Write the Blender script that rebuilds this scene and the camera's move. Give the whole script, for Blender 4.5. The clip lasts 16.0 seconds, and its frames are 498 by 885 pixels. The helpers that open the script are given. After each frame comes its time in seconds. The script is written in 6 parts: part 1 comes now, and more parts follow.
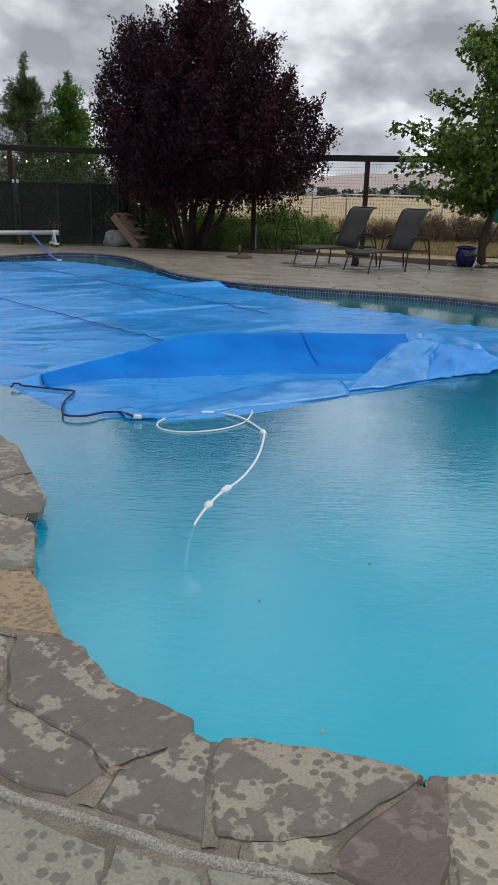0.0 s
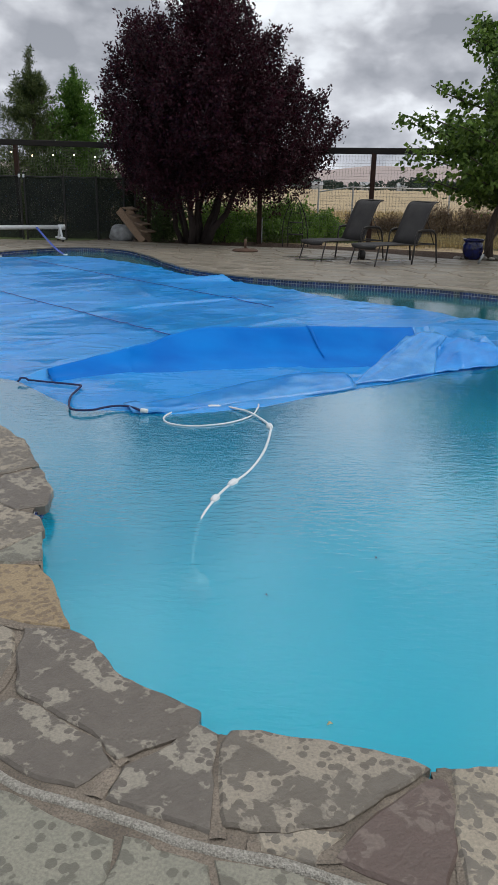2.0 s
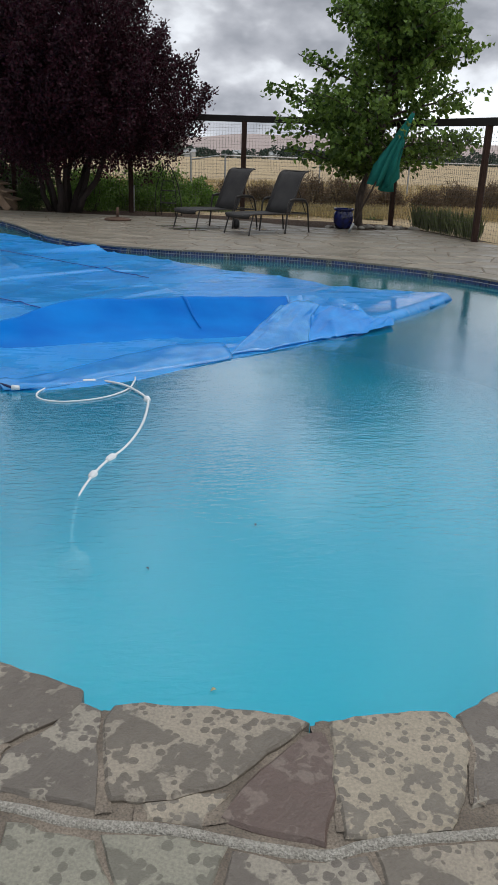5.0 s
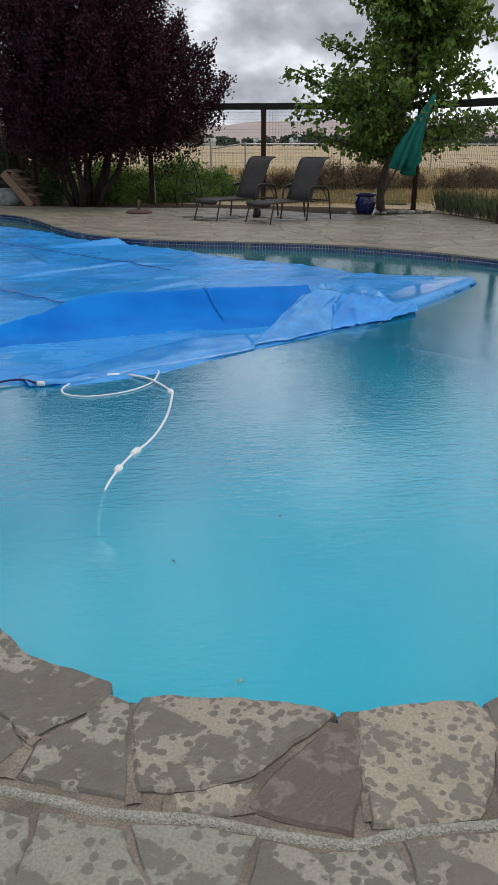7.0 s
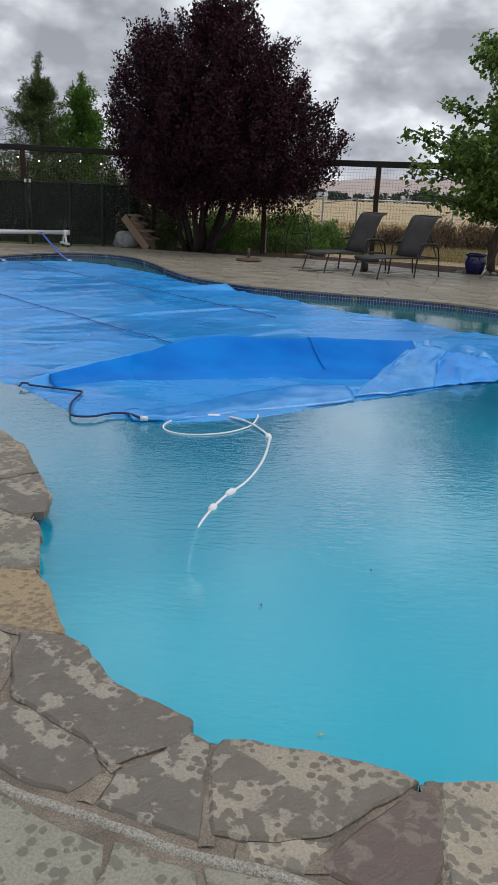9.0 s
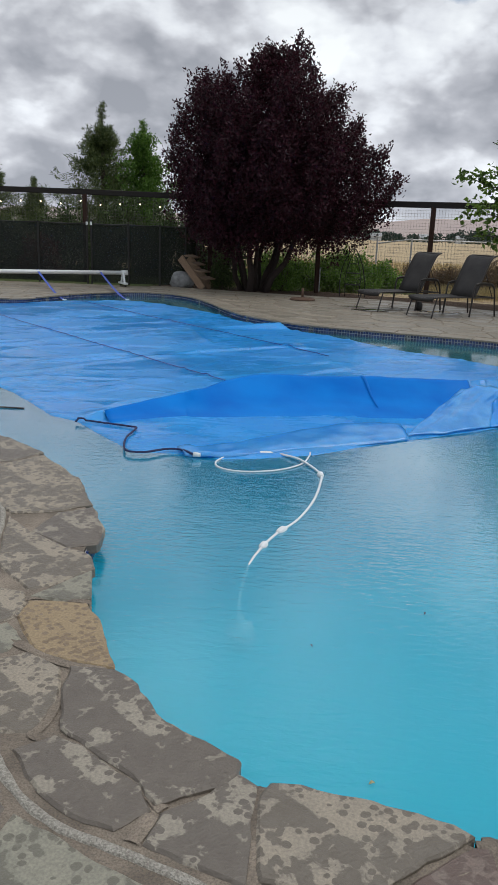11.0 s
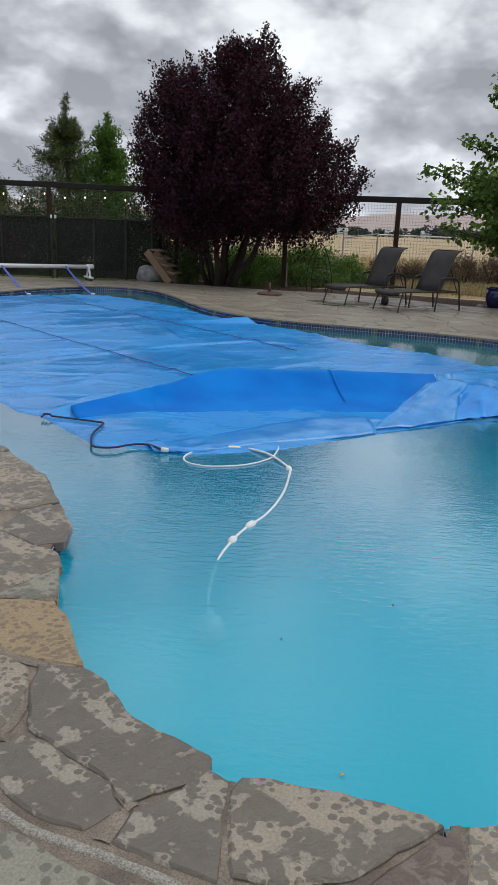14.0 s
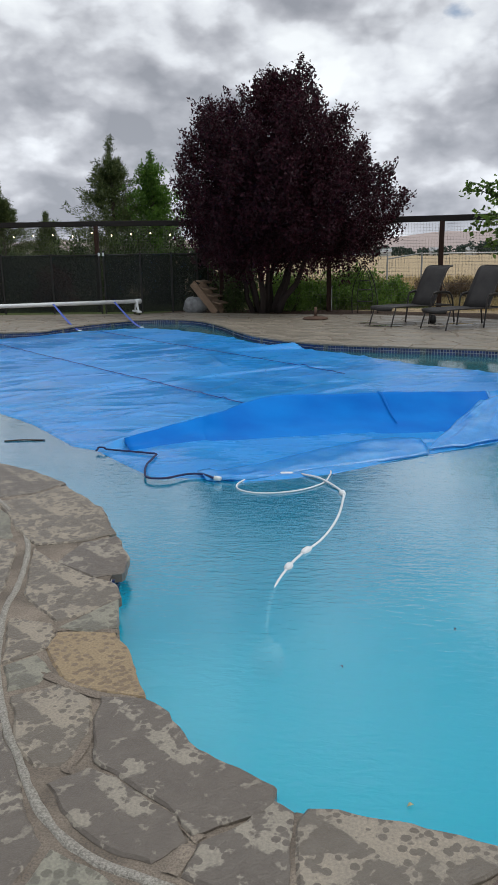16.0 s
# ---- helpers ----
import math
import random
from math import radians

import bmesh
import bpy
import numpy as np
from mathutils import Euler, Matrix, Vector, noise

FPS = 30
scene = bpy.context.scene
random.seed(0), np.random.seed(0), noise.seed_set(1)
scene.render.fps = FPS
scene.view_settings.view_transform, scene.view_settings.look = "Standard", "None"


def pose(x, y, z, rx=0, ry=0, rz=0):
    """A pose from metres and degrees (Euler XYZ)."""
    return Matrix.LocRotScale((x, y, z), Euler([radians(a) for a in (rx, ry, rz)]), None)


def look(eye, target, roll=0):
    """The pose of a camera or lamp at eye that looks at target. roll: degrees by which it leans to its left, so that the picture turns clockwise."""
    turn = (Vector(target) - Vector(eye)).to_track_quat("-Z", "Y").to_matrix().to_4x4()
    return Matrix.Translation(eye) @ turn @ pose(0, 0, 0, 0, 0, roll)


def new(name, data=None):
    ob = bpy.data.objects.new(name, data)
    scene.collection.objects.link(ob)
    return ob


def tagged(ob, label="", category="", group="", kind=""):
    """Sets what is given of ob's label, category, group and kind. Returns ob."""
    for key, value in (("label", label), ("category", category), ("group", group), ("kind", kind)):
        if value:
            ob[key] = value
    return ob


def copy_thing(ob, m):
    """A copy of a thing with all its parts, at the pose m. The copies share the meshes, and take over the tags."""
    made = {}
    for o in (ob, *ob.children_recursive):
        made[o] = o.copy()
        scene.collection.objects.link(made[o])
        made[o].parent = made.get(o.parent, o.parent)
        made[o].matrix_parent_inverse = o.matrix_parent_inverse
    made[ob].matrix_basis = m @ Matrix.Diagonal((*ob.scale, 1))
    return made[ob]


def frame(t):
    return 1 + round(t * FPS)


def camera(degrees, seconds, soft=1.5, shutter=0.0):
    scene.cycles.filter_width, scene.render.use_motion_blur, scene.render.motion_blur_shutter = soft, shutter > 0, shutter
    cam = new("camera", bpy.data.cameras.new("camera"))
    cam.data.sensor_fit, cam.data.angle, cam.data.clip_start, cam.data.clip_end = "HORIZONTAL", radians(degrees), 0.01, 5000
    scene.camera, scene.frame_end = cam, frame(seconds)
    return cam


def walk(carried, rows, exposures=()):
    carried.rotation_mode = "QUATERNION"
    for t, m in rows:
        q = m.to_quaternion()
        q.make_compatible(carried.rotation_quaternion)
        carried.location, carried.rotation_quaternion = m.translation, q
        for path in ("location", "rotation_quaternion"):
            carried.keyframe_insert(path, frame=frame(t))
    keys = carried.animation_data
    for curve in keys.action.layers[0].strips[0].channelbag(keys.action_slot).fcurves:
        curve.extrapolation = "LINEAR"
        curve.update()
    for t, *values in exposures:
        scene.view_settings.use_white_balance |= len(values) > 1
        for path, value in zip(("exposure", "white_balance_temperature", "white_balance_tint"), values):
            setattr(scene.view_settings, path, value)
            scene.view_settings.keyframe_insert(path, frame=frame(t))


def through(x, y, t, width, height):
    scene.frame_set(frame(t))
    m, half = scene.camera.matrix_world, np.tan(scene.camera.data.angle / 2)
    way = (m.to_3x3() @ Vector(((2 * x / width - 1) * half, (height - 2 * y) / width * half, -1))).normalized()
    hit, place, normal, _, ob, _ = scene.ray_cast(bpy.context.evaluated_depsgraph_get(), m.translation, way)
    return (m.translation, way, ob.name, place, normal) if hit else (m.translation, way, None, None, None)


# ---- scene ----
cam = camera(36.6, 16.0, soft=1.1)
PATH = [
    (0, (0.05, 0.05, 1.476), (0.058, 1.948, 0.845), 1.5),
    (0.5, (0.051, 0.046, 1.478), (0.056, 1.941, 0.84), 1.2),
    (1, (0.049, 0.047, 1.477), (0.057, 1.942, 0.836), 1.0),
    (1.5, (0.05, 0.046, 1.476), (0.054, 1.939, 0.832), 1.1),
    (2, (0.05, 0.049, 1.473), (0.041, 1.942, 0.827), 1.2),
    (2.5, (0.049, 0.046, 1.477), (0.028, 1.941, 0.836), 1.3),
    (3, (0.05, 0.047, 1.475), (0.027, 1.941, 0.833), 1.7),
    (3.5, (0.044, 0.052, 1.474), (0.067, 1.929, 0.783), 3.2),
    (4, (0.06, 0.043, 1.484), (0.224, 1.9, 0.759), 3.5),
    (4.5, (0.082, 0.041, 1.483), (0.364, 1.887, 0.767), 2.5),
    (4.7, (0.083, 0.045, 1.477), (0.38, 1.891, 0.767), 2.1),
    (6.8, (0.097, 0.038, 1.491), (0.341, 1.887, 0.768), 0.3),
    (7, (0.098, 0.041, 1.491), (0.325, 1.886, 0.753), 0.1),
    (7.5, (0.097, 0.038, 1.49), (0.312, 1.878, 0.737), -0.0),
    (8, (0.081, 0.036, 1.487), (0.244, 1.884, 0.739), 1.1),
    (8.5, (0.056, 0.037, 1.486), (0.098, 1.908, 0.781), 2.3),
    (9, (0.054, 0.024, 1.494), (0.046, 1.923, 0.869), 2.5),
    (9.5, (0.051, 0.023, 1.493), (-0.008, 1.938, 0.92), 2.6),
    (10, (0.053, 0.023, 1.493), (-0.078, 1.943, 0.948), 2.2),
    (10.2, (0.05, 0.025, 1.49), (-0.101, 1.946, 0.953), 2.1),
    (12.5, (0.048, 0.022, 1.493), (-0.078, 1.945, 0.96), 2.4),
    (13, (0.049, 0.026, 1.491), (-0.06, 1.951, 0.959), 2.4),
    (13.5, (0.053, 0.03, 1.491), (-0.035, 1.955, 0.955), 2.3),
    (14, (0.048, 0.033, 1.488), (-0.016, 1.956, 0.943), 2.4),
    (14.5, (0.05, 0.034, 1.488), (0.006, 1.955, 0.933), 2.4),
    (15, (0.052, 0.035, 1.488), (-0.002, 1.958, 0.938), 2.2),
    (15.5, (0.053, 0.028, 1.49), (-0.04, 1.953, 0.955), 1.5),
    (16, (0.047, 0.022, 1.497), (-0.155, 1.953, 1.016), -0.9),
]
walk(cam, [(t, look(e, g, r)) for t, e, g, r in PATH])

# ---- world, sun, exposure ----
world = bpy.data.worlds.new("overcast_sky")
scene.world = world
world.use_nodes = True
SUN_EL, SUN_ROT = radians(56), radians(84)


def build_sky():
    nt = world.node_tree
    nt.nodes.clear()
    N = lambda kind: nt.nodes.new(kind)
    L = nt.links.new
    out = N("ShaderNodeOutputWorld")
    sky = N("ShaderNodeTexSky")
    sky.sky_type, sky.sun_disc = "NISHITA", False
    sky.sun_elevation, sky.sun_rotation = SUN_EL, SUN_ROT
    blue = N("ShaderNodeBackground")
    blue.inputs["Strength"].default_value = 0.10
    L(sky.outputs[0], blue.inputs["Color"])
    co = N("ShaderNodeTexCoord")
    sep = N("ShaderNodeSeparateXYZ")
    L(co.outputs["Generated"], sep.inputs[0])
    up = N("ShaderNodeMath"); up.operation = "MAXIMUM"; up.inputs[1].default_value = 0.0
    L(sep.outputs["Z"], up.inputs[0])
    com = N("ShaderNodeMapping")
    com.inputs["Scale"].default_value, com.inputs["Location"].default_value = (1.0, 1.0, 1.7), (2.31, 0.36, 0.95)
    L(co.outputs["Generated"], com.inputs["Vector"])
    def field(vec):
        """Cloud thickness: broad banks with rounded cumulus heads on them."""
        big = N("ShaderNodeTexNoise")
        big.inputs["Scale"].default_value, big.inputs["Detail"].default_value, big.inputs["Roughness"].default_value = 3.4, 7, 0.5
        L(vec, big.inputs["Vector"])
        warp = N("ShaderNodeTexNoise")
        warp.inputs["Scale"].default_value, warp.inputs["Detail"].default_value = 8.0, 5
        L(vec, warp.inputs["Vector"])
        bend = N("ShaderNodeVectorMath"); bend.operation = "MULTIPLY_ADD"; bend.inputs[1].default_value = (0.13, 0.13, 0.13)
        L(warp.outputs["Color"], bend.inputs[0]); L(vec, bend.inputs[2])
        heads = N("ShaderNodeTexVoronoi")
        heads.feature = "SMOOTH_F1"
        heads.inputs["Scale"].default_value, heads.inputs["Detail"].default_value, heads.inputs["Roughness"].default_value = 6.5, 3.0, 0.5
        heads.inputs["Smoothness"].default_value = 0.35
        L(bend.outputs[0], heads.inputs["Vector"])
        puff = N("ShaderNodeMath"); puff.operation = "MULTIPLY_ADD"; puff.inputs[1].default_value, puff.inputs[2].default_value = -0.26, 0.20
        L(heads.outputs["Distance"], puff.inputs[0])
        bank = N("ShaderNodeMath"); bank.operation = "ADD"
        L(big.outputs["Fac"], bank.inputs[0]); L(puff.outputs[0], bank.inputs[1])
        return bank.outputs[0]

    here = field(com.outputs[0])
    step = N("ShaderNodeVectorMath"); step.operation = "ADD"; step.inputs[1].default_value = (0.022, -0.01, 0.05)
    L(com.outputs[0], step.inputs[0])
    sunward = field(step.outputs[0])
    # heads are lit from above, their undersides stay grey
    drop = N("ShaderNodeMath"); drop.operation = "SUBTRACT"
    L(here, drop.inputs[0]); L(sunward, drop.inputs[1])
    relief = N("ShaderNodeMath"); relief.operation = "MULTIPLY_ADD"; relief.inputs[1].default_value = 0.75
    L(drop.outputs[0], relief.inputs[0]); L(here, relief.inputs[2])
    lean = N("ShaderNodeMath"); lean.operation = "MULTIPLY_ADD"; lean.inputs[1].default_value = 0.04
    L(sep.outputs["X"], lean.inputs[0]); L(relief.outputs[0], lean.inputs[2])
    ramp = N("ShaderNodeValToRGB")
    e = ramp.color_ramp.elements
    e[0].position, e[0].color = 0.24, (0.31, 0.33, 0.375, 1)
    e[1].position, e[1].color = 0.68, (0.92, 0.965, 1.0, 1)
    for p, c in ((0.38, (0.45, 0.47, 0.52, 1)), (0.46, (0.58, 0.605, 0.655, 1)), (0.54, (0.74, 0.775, 0.83, 1))):
        e.new(p).color = c
    L(lean.outputs[0], ramp.inputs["Fac"])
    cloud = N("ShaderNodeBackground")
    # an overcast sky is about three times as bright overhead as at the horizon
    rise = N("ShaderNodeValToRGB")
    r = rise.color_ramp.elements
    while len(r) < 5:
        r.new(0.5)
    for el, (p, g) in zip(r, ((0.0, 0.64), (0.10, 0.60), (0.26, 0.50), (0.5, 0.62), (1.0, 0.92))):
        el.position, el.color = p, (g, g, g, 1)
    lift = N("ShaderNodeMath"); lift.operation = "MULTIPLY"; lift.inputs[1].default_value = 1.96
    L(up.outputs[0], rise.inputs["Fac"]); L(rise.outputs[0], lift.inputs[0]); L(lift.outputs[0], cloud.inputs["Strength"])
    L(ramp.outputs[0], cloud.inputs["Color"])
    gap = N("ShaderNodeTexNoise")
    gap.inputs["Scale"].default_value, gap.inputs["Detail"].default_value = 6.0, 6
    off = N("ShaderNodeVectorMath"); off.operation = "ADD"; off.inputs[1].default_value = (3.1, 7.7, 2.0)
    L(com.outputs[0], off.inputs[0]); L(off.outputs[0], gap.inputs["Vector"])
    cover = N("ShaderNodeValToRGB")
    c = cover.color_ramp.elements
    c[0].position, c[0].color = 0.29, (0.25, 0.25, 0.25, 1)
    c[1].position, c[1].color = 0.34, (1, 1, 1, 1)
    L(gap.outputs["Fac"], cover.inputs["Fac"])
    mix = N("ShaderNodeMixShader")
    L(cover.outputs[0], mix.inputs[0]); L(blue.outputs[0], mix.inputs[1]); L(cloud.outputs[0], mix.inputs[2])
    L(mix.outputs[0], out.inputs["Surface"])


build_sky()
sun = new("sun", bpy.data.lights.new("sun", "SUN"))
sun.data.energy, sun.data.angle, sun.data.color = 1.0, radians(30), (1.0, 0.96, 0.9)
sun.matrix_world = look((20 * math.sin(SUN_ROT), 20 * math.cos(SUN_ROT), 20 * math.tan(SUN_EL)), (0, 0, 0))
scene.view_settings.exposure = 0.0


# ---- materials ----
class Mat:
    """A small builder round one procedural material."""

    def __init__(self, name, rough=0.6, metal=0.0, spec=0.5):
        self.m = bpy.data.materials.new(name)
        self.m.use_nodes = True
        self.nt = self.m.node_tree
        self.b = self.nt.nodes["Principled BSDF"]
        self.b.inputs["Roughness"].default_value = rough
        self.b.inputs["Metallic"].default_value = metal
        self.b.inputs["Specular IOR Level"].default_value = spec
        self.co = self.nt.nodes.new("ShaderNodeTexCoord")

    def node(self, kind, **kw):
        n = self.nt.nodes.new(kind)
        for k, v in kw.items():
            n.inputs[k].default_value = v
        return n

    def link(self, a, b):
        self.nt.links.new(a, b)

    def vec(self, scale=(1, 1, 1)):
        mp = self.node("ShaderNodeMapping", Scale=scale)
        self.link(self.co.outputs["Object"], mp.inputs["Vector"])
        return mp.outputs[0]

    def noise(self, scale, detail=4, rough=0.55, stretch=(1, 1, 1), dist=0.0):
        n = self.node("ShaderNodeTexNoise", Scale=scale, Detail=detail, Roughness=rough, Distortion=dist)
        self.link(self.vec(stretch), n.inputs["Vector"])
        return n.outputs["Fac"]

    def voronoi(self, scale, feature="F1", rand=1.0, stretch=(1, 1, 1)):
        n = self.node("ShaderNodeTexVoronoi", Scale=scale, Randomness=rand)
        n.feature = feature
        self.link(self.vec(stretch), n.inputs["Vector"])
        return n.outputs["Distance"]

    def ramp(self, fac, *stops):
        r = self.node("ShaderNodeValToRGB")
        e = r.color_ramp.elements
        while len(e) < len(stops):
            e.new(0.5)
        for el, (p, c) in zip(e, stops):
            el.position = p
            el.color = (*c, 1) if isinstance(c, tuple) else (c, c, c, 1)
        self.link(fac, r.inputs["Fac"])
        return r.outputs[0]

    def mix(self, fac, a, b, blend="MIX"):
        n = self.nt.nodes.new("ShaderNodeMix")
        n.data_type, n.blend_type = "RGBA", blend
        for sock, v in ((n.inputs[0], fac), (n.inputs[6], a), (n.inputs[7], b)):
            if isinstance(v, (int, float)):
                sock.default_value = v
            elif isinstance(v, tuple):
                sock.default_value = (*v, 1)
            else:
                self.link(v, sock)
        return n.outputs[2]

    def math(self, op, a, b=0.0):
        n = self.nt.nodes.new("ShaderNodeMath")
        n.operation = op
        for sock, v in zip(n.inputs, (a, b)):
            if isinstance(v, (int, float)):
                sock.default_value = v
            else:
                self.link(v, sock)
        return n.outputs[0]

    def random(self, island=False):
        n = self.nt.nodes.new("ShaderNodeNewGeometry" if island else "ShaderNodeObjectInfo")
        return n.outputs["Random Per Island" if island else "Random"]

    def color(self, v):
        if isinstance(v, tuple):
            self.b.inputs["Base Color"].default_value = (*v, 1)
        else:
            self.link(v, self.b.inputs["Base Color"])
        return self

    def rough(self, v):
        self.link(v, self.b.inputs["Roughness"])
        return self

    def bump(self, height, strength=0.4, dist=0.01):
        n = self.node("ShaderNodeBump", Strength=strength, Distance=dist)
        self.link(height, n.inputs["Height"])
        self.link(n.outputs[0], self.b.inputs["Normal"])
        return self

    def see_through(self, amount, tint=(1, 1, 1)):
        out = self.nt.nodes["Material Output"]
        tr = self.nt.nodes.new("ShaderNodeBsdfTransparent")
        tr.inputs[0].default_value = (*tint, 1)
        mx = self.nt.nodes.new("ShaderNodeMixShader")
        if isinstance(amount, (int, float)):
            mx.inputs[0].default_value = amount
        else:
            self.link(amount, mx.inputs[0])
        self.link(self.b.outputs[0], mx.inputs[1])
        self.link(tr.outputs[0], mx.inputs[2])
        self.link(mx.outputs[0], out.inputs["Surface"])
        return self


def stone_material(name, dry, wet, tint_a, tint_b, wetness=0.5, spot=33.0):
    """Flagstone with rain on it: pale dry rock, dark wet sheets and round drop marks."""
    k = Mat(name, 0.7)
    dry = tuple(v * w for v, w in zip(dry, (1.0, 1.0, 1.06)))
    shade = k.mix(k.random(), tint_a, tint_b)
    cloudy = k.noise(5.0, 6, 0.6)
    dryc = k.mix(k.ramp(cloudy, (0.35, 0.0), (0.75, 0.8)), dry, shade)
    dryc = k.mix(k.ramp(k.noise(110, 4, 0.65), (0.33, 0.62), (0.66, 1.0)), (0.05, 0.05, 0.045), dryc)
    blot = k.math("ADD", k.math("MULTIPLY", k.noise(14, 5, 0.56, dist=0.6), 0.6), k.math("MULTIPLY", k.noise(3.2, 3, 0.5), 0.4))
    sheet = k.ramp(blot, (wetness - 0.012, 0.0), (wetness + 0.012, 1.0))
    dots = k.ramp(k.math("ADD", k.voronoi(spot), k.math("MULTIPLY", k.noise(38, 3), 0.45)), (0.625, 1.0), (0.66, 0.0))
    some = k.ramp(k.noise(7, 2), (0.30, 0.0), (0.34, 1.0))
    dots = k.math("MULTIPLY", dots, k.math("MAXIMUM", some, 0.4))
    w = k.math("MAXIMUM", sheet, dots)
    wet = tuple(v * w for v, w in zip(wet, (1.12, 1.0, 0.9)))
    wetc = k.mix(k.ramp(k.noise(14, 5), (0.3, 0.0), (0.7, 1.0)), wet, k.mix(0.25, wet, shade))
    k.color(k.mix(k.math("MULTIPLY", w, 0.93), dryc, wetc))
    k.rough(k.ramp(k.math("ADD", w, k.math("MULTIPLY", k.noise(40, 3), 0.3)), (0.1, 0.85), (1.2, 0.42)))
    layers = k.noise(9, 8, 0.66, (1, 1.3, 1))
    cleft = k.ramp(k.noise(4.5, 3, 0.5, (1, 1.5, 1), 1.2), (0.46, 0.0), (0.50, 1.0))
    k.bump(k.math("ADD", k.math("ADD", layers, k.math("MULTIPLY", cleft, 0.10)), k.math("MULTIPLY", k.noise(120, 3), 0.30)), 0.6, 0.018)
    return k.m


M = {}
M["stone"] = stone_material("flagstone", (0.36, 0.31, 0.225), (0.092, 0.085, 0.071), (0.25, 0.22, 0.17), (0.21, 0.195, 0.165), 0.515)
M["stone_dark"] = stone_material("flagstone_slate", (0.34, 0.305, 0.23), (0.083, 0.076, 0.068), (0.20, 0.175, 0.14), (0.22, 0.205, 0.17), 0.475)
M["stone_pale"] = stone_material("flagstone_buff", (0.39, 0.335, 0.24), (0.10, 0.096, 0.086), (0.28, 0.25, 0.185), (0.28, 0.25, 0.20), 0.56)
M["stone_ochre"] = stone_material("flagstone_ochre", (0.34, 0.255, 0.14), (0.13, 0.10, 0.065), (0.29, 0.20, 0.10), (0.30, 0.23, 0.14), 0.60)
M["stone_rust"] = stone_material("flagstone_rust", (0.21, 0.17, 0.135), (0.080, 0.062, 0.055), (0.15, 0.085, 0.07), (0.16, 0.10, 0.085), 0.45)
M["stone_green"] = stone_material("flagstone_grey_green", (0.30, 0.285, 0.21), (0.10, 0.102, 0.085), (0.19, 0.195, 0.155), (0.21, 0.205, 0.165), 0.53, 28.0)

k = Mat("far_flagstone", 0.55)
c = k.mix(k.random(), (0.155, 0.135, 0.105), (0.24, 0.205, 0.158))
c = k.mix(k.ramp(k.noise(1.4, 5, 0.6, (1, 1.6, 1)), (0.42, 0.0), (0.60, 1.0)), c, (0.13, 0.115, 0.09))
c = k.mix(k.ramp(k.noise(16, 5), (0.3, 0.0), (0.75, 0.5)), c, (0.31, 0.268, 0.20))
k.color(c).rough(k.ramp(k.noise(1.1, 4), (0.4, 0.62), (0.62, 0.34)))
k.bump(k.noise(18, 6), 0.5, 0.01)
M["far_stone"] = k.m

k = Mat("mortar", 0.85)
c = k.mix(k.ramp(k.noise(5, 6), (0.35, 0.0), (0.65, 1.0)), (0.15, 0.122, 0.093), (0.29, 0.24, 0.185))
k.color(k.mix(k.ramp(k.noise(170, 3), (0.4, 0.0), (0.7, 0.6)), c, (0.05, 0.045, 0.04)))
k.bump(k.noise(110, 5), 0.9, 0.01)
M["mortar"] = k.m

k = Mat("pebble_joint", 0.8)
g = k.voronoi(190)
k.color(k.mix(k.ramp(k.noise(160, 2), (0.35, 0.0), (0.65, 1.0)), (0.20, 0.185, 0.155), (0.38, 0.36, 0.31)))
k.bump(g, 0.8, 0.006)
M["pebble"] = k.m

k = Mat("pool_plaster", 0.5)
k.color(k.mix(k.noise(2, 4), (0.10, 0.50, 0.60), (0.14, 0.58, 0.66)))
M["plaster"] = k.m

k = Mat("milky_pool_water", 0.9, 0, 0.0)
place = k.node("ShaderNodeSeparateXYZ")
k.link(k.co.outputs["Object"], place.inputs[0])
# the water's colour darkens with y, varied by noise; the floor below is flat
along_y = k.math("ADD", k.math("MULTIPLY", place.outputs["Y"], 0.1), k.math("MULTIPLY", k.math("SUBTRACT", k.noise(0.35, 3), 0.5), 0.12))
k.color(k.ramp(along_y, (0.20, (0.012, 0.395, 0.555)), (0.42, (0.010, 0.365, 0.58)), (0.62, (0.007, 0.26, 0.475)), (0.85, (0.008, 0.22, 0.31)), (1.0, (0.010, 0.22, 0.26))))
rip = k.math("ADD", k.math("MULTIPLY", k.noise(7, 3, 0.5, (0.5, 1.4, 1), 0.4), 0.6), k.math("MULTIPLY", k.noise(26, 4, 0.55, (0.5, 1.3, 1), 0.5), 0.8))
lee = k.ramp(k.math("MULTIPLY", place.outputs["Y"], 0.1), (0.60, 1.0), (0.88, 0.5))
calm = k.math("MULTIPLY", k.ramp(k.noise(0.7, 3), (0.35, 0.35), (0.65, 1.0)), lee)
drop = k.voronoi(1.7)
rings = k.math("MULTIPLY", k.math("SINE", k.math("MULTIPLY", drop, 150.0)), k.math("MAXIMUM", k.math("SUBTRACT", 1.0, k.math("MULTIPLY", drop, 9.0)), 0.0))
k.bump(k.math("ADD", k.math("MULTIPLY", rip, calm), k.math("MULTIPLY", rings, 0.09)), 0.21, 0.02)
k.see_through(0.36, (0.6, 0.94, 0.97))
out = k.nt.nodes["Material Output"]
body = out.inputs["Surface"].links[0].from_socket
gloss = k.node("ShaderNodeBsdfGlossy", Roughness=0.03)
fres = k.node("ShaderNodeLayerWeight")
sheen = k.ramp(fres.outputs["Facing"], (0.0, 0.02), (0.34, 0.05), (0.55, 0.16), (0.70, 0.45), (0.84, 0.66), (1.0, 0.95))
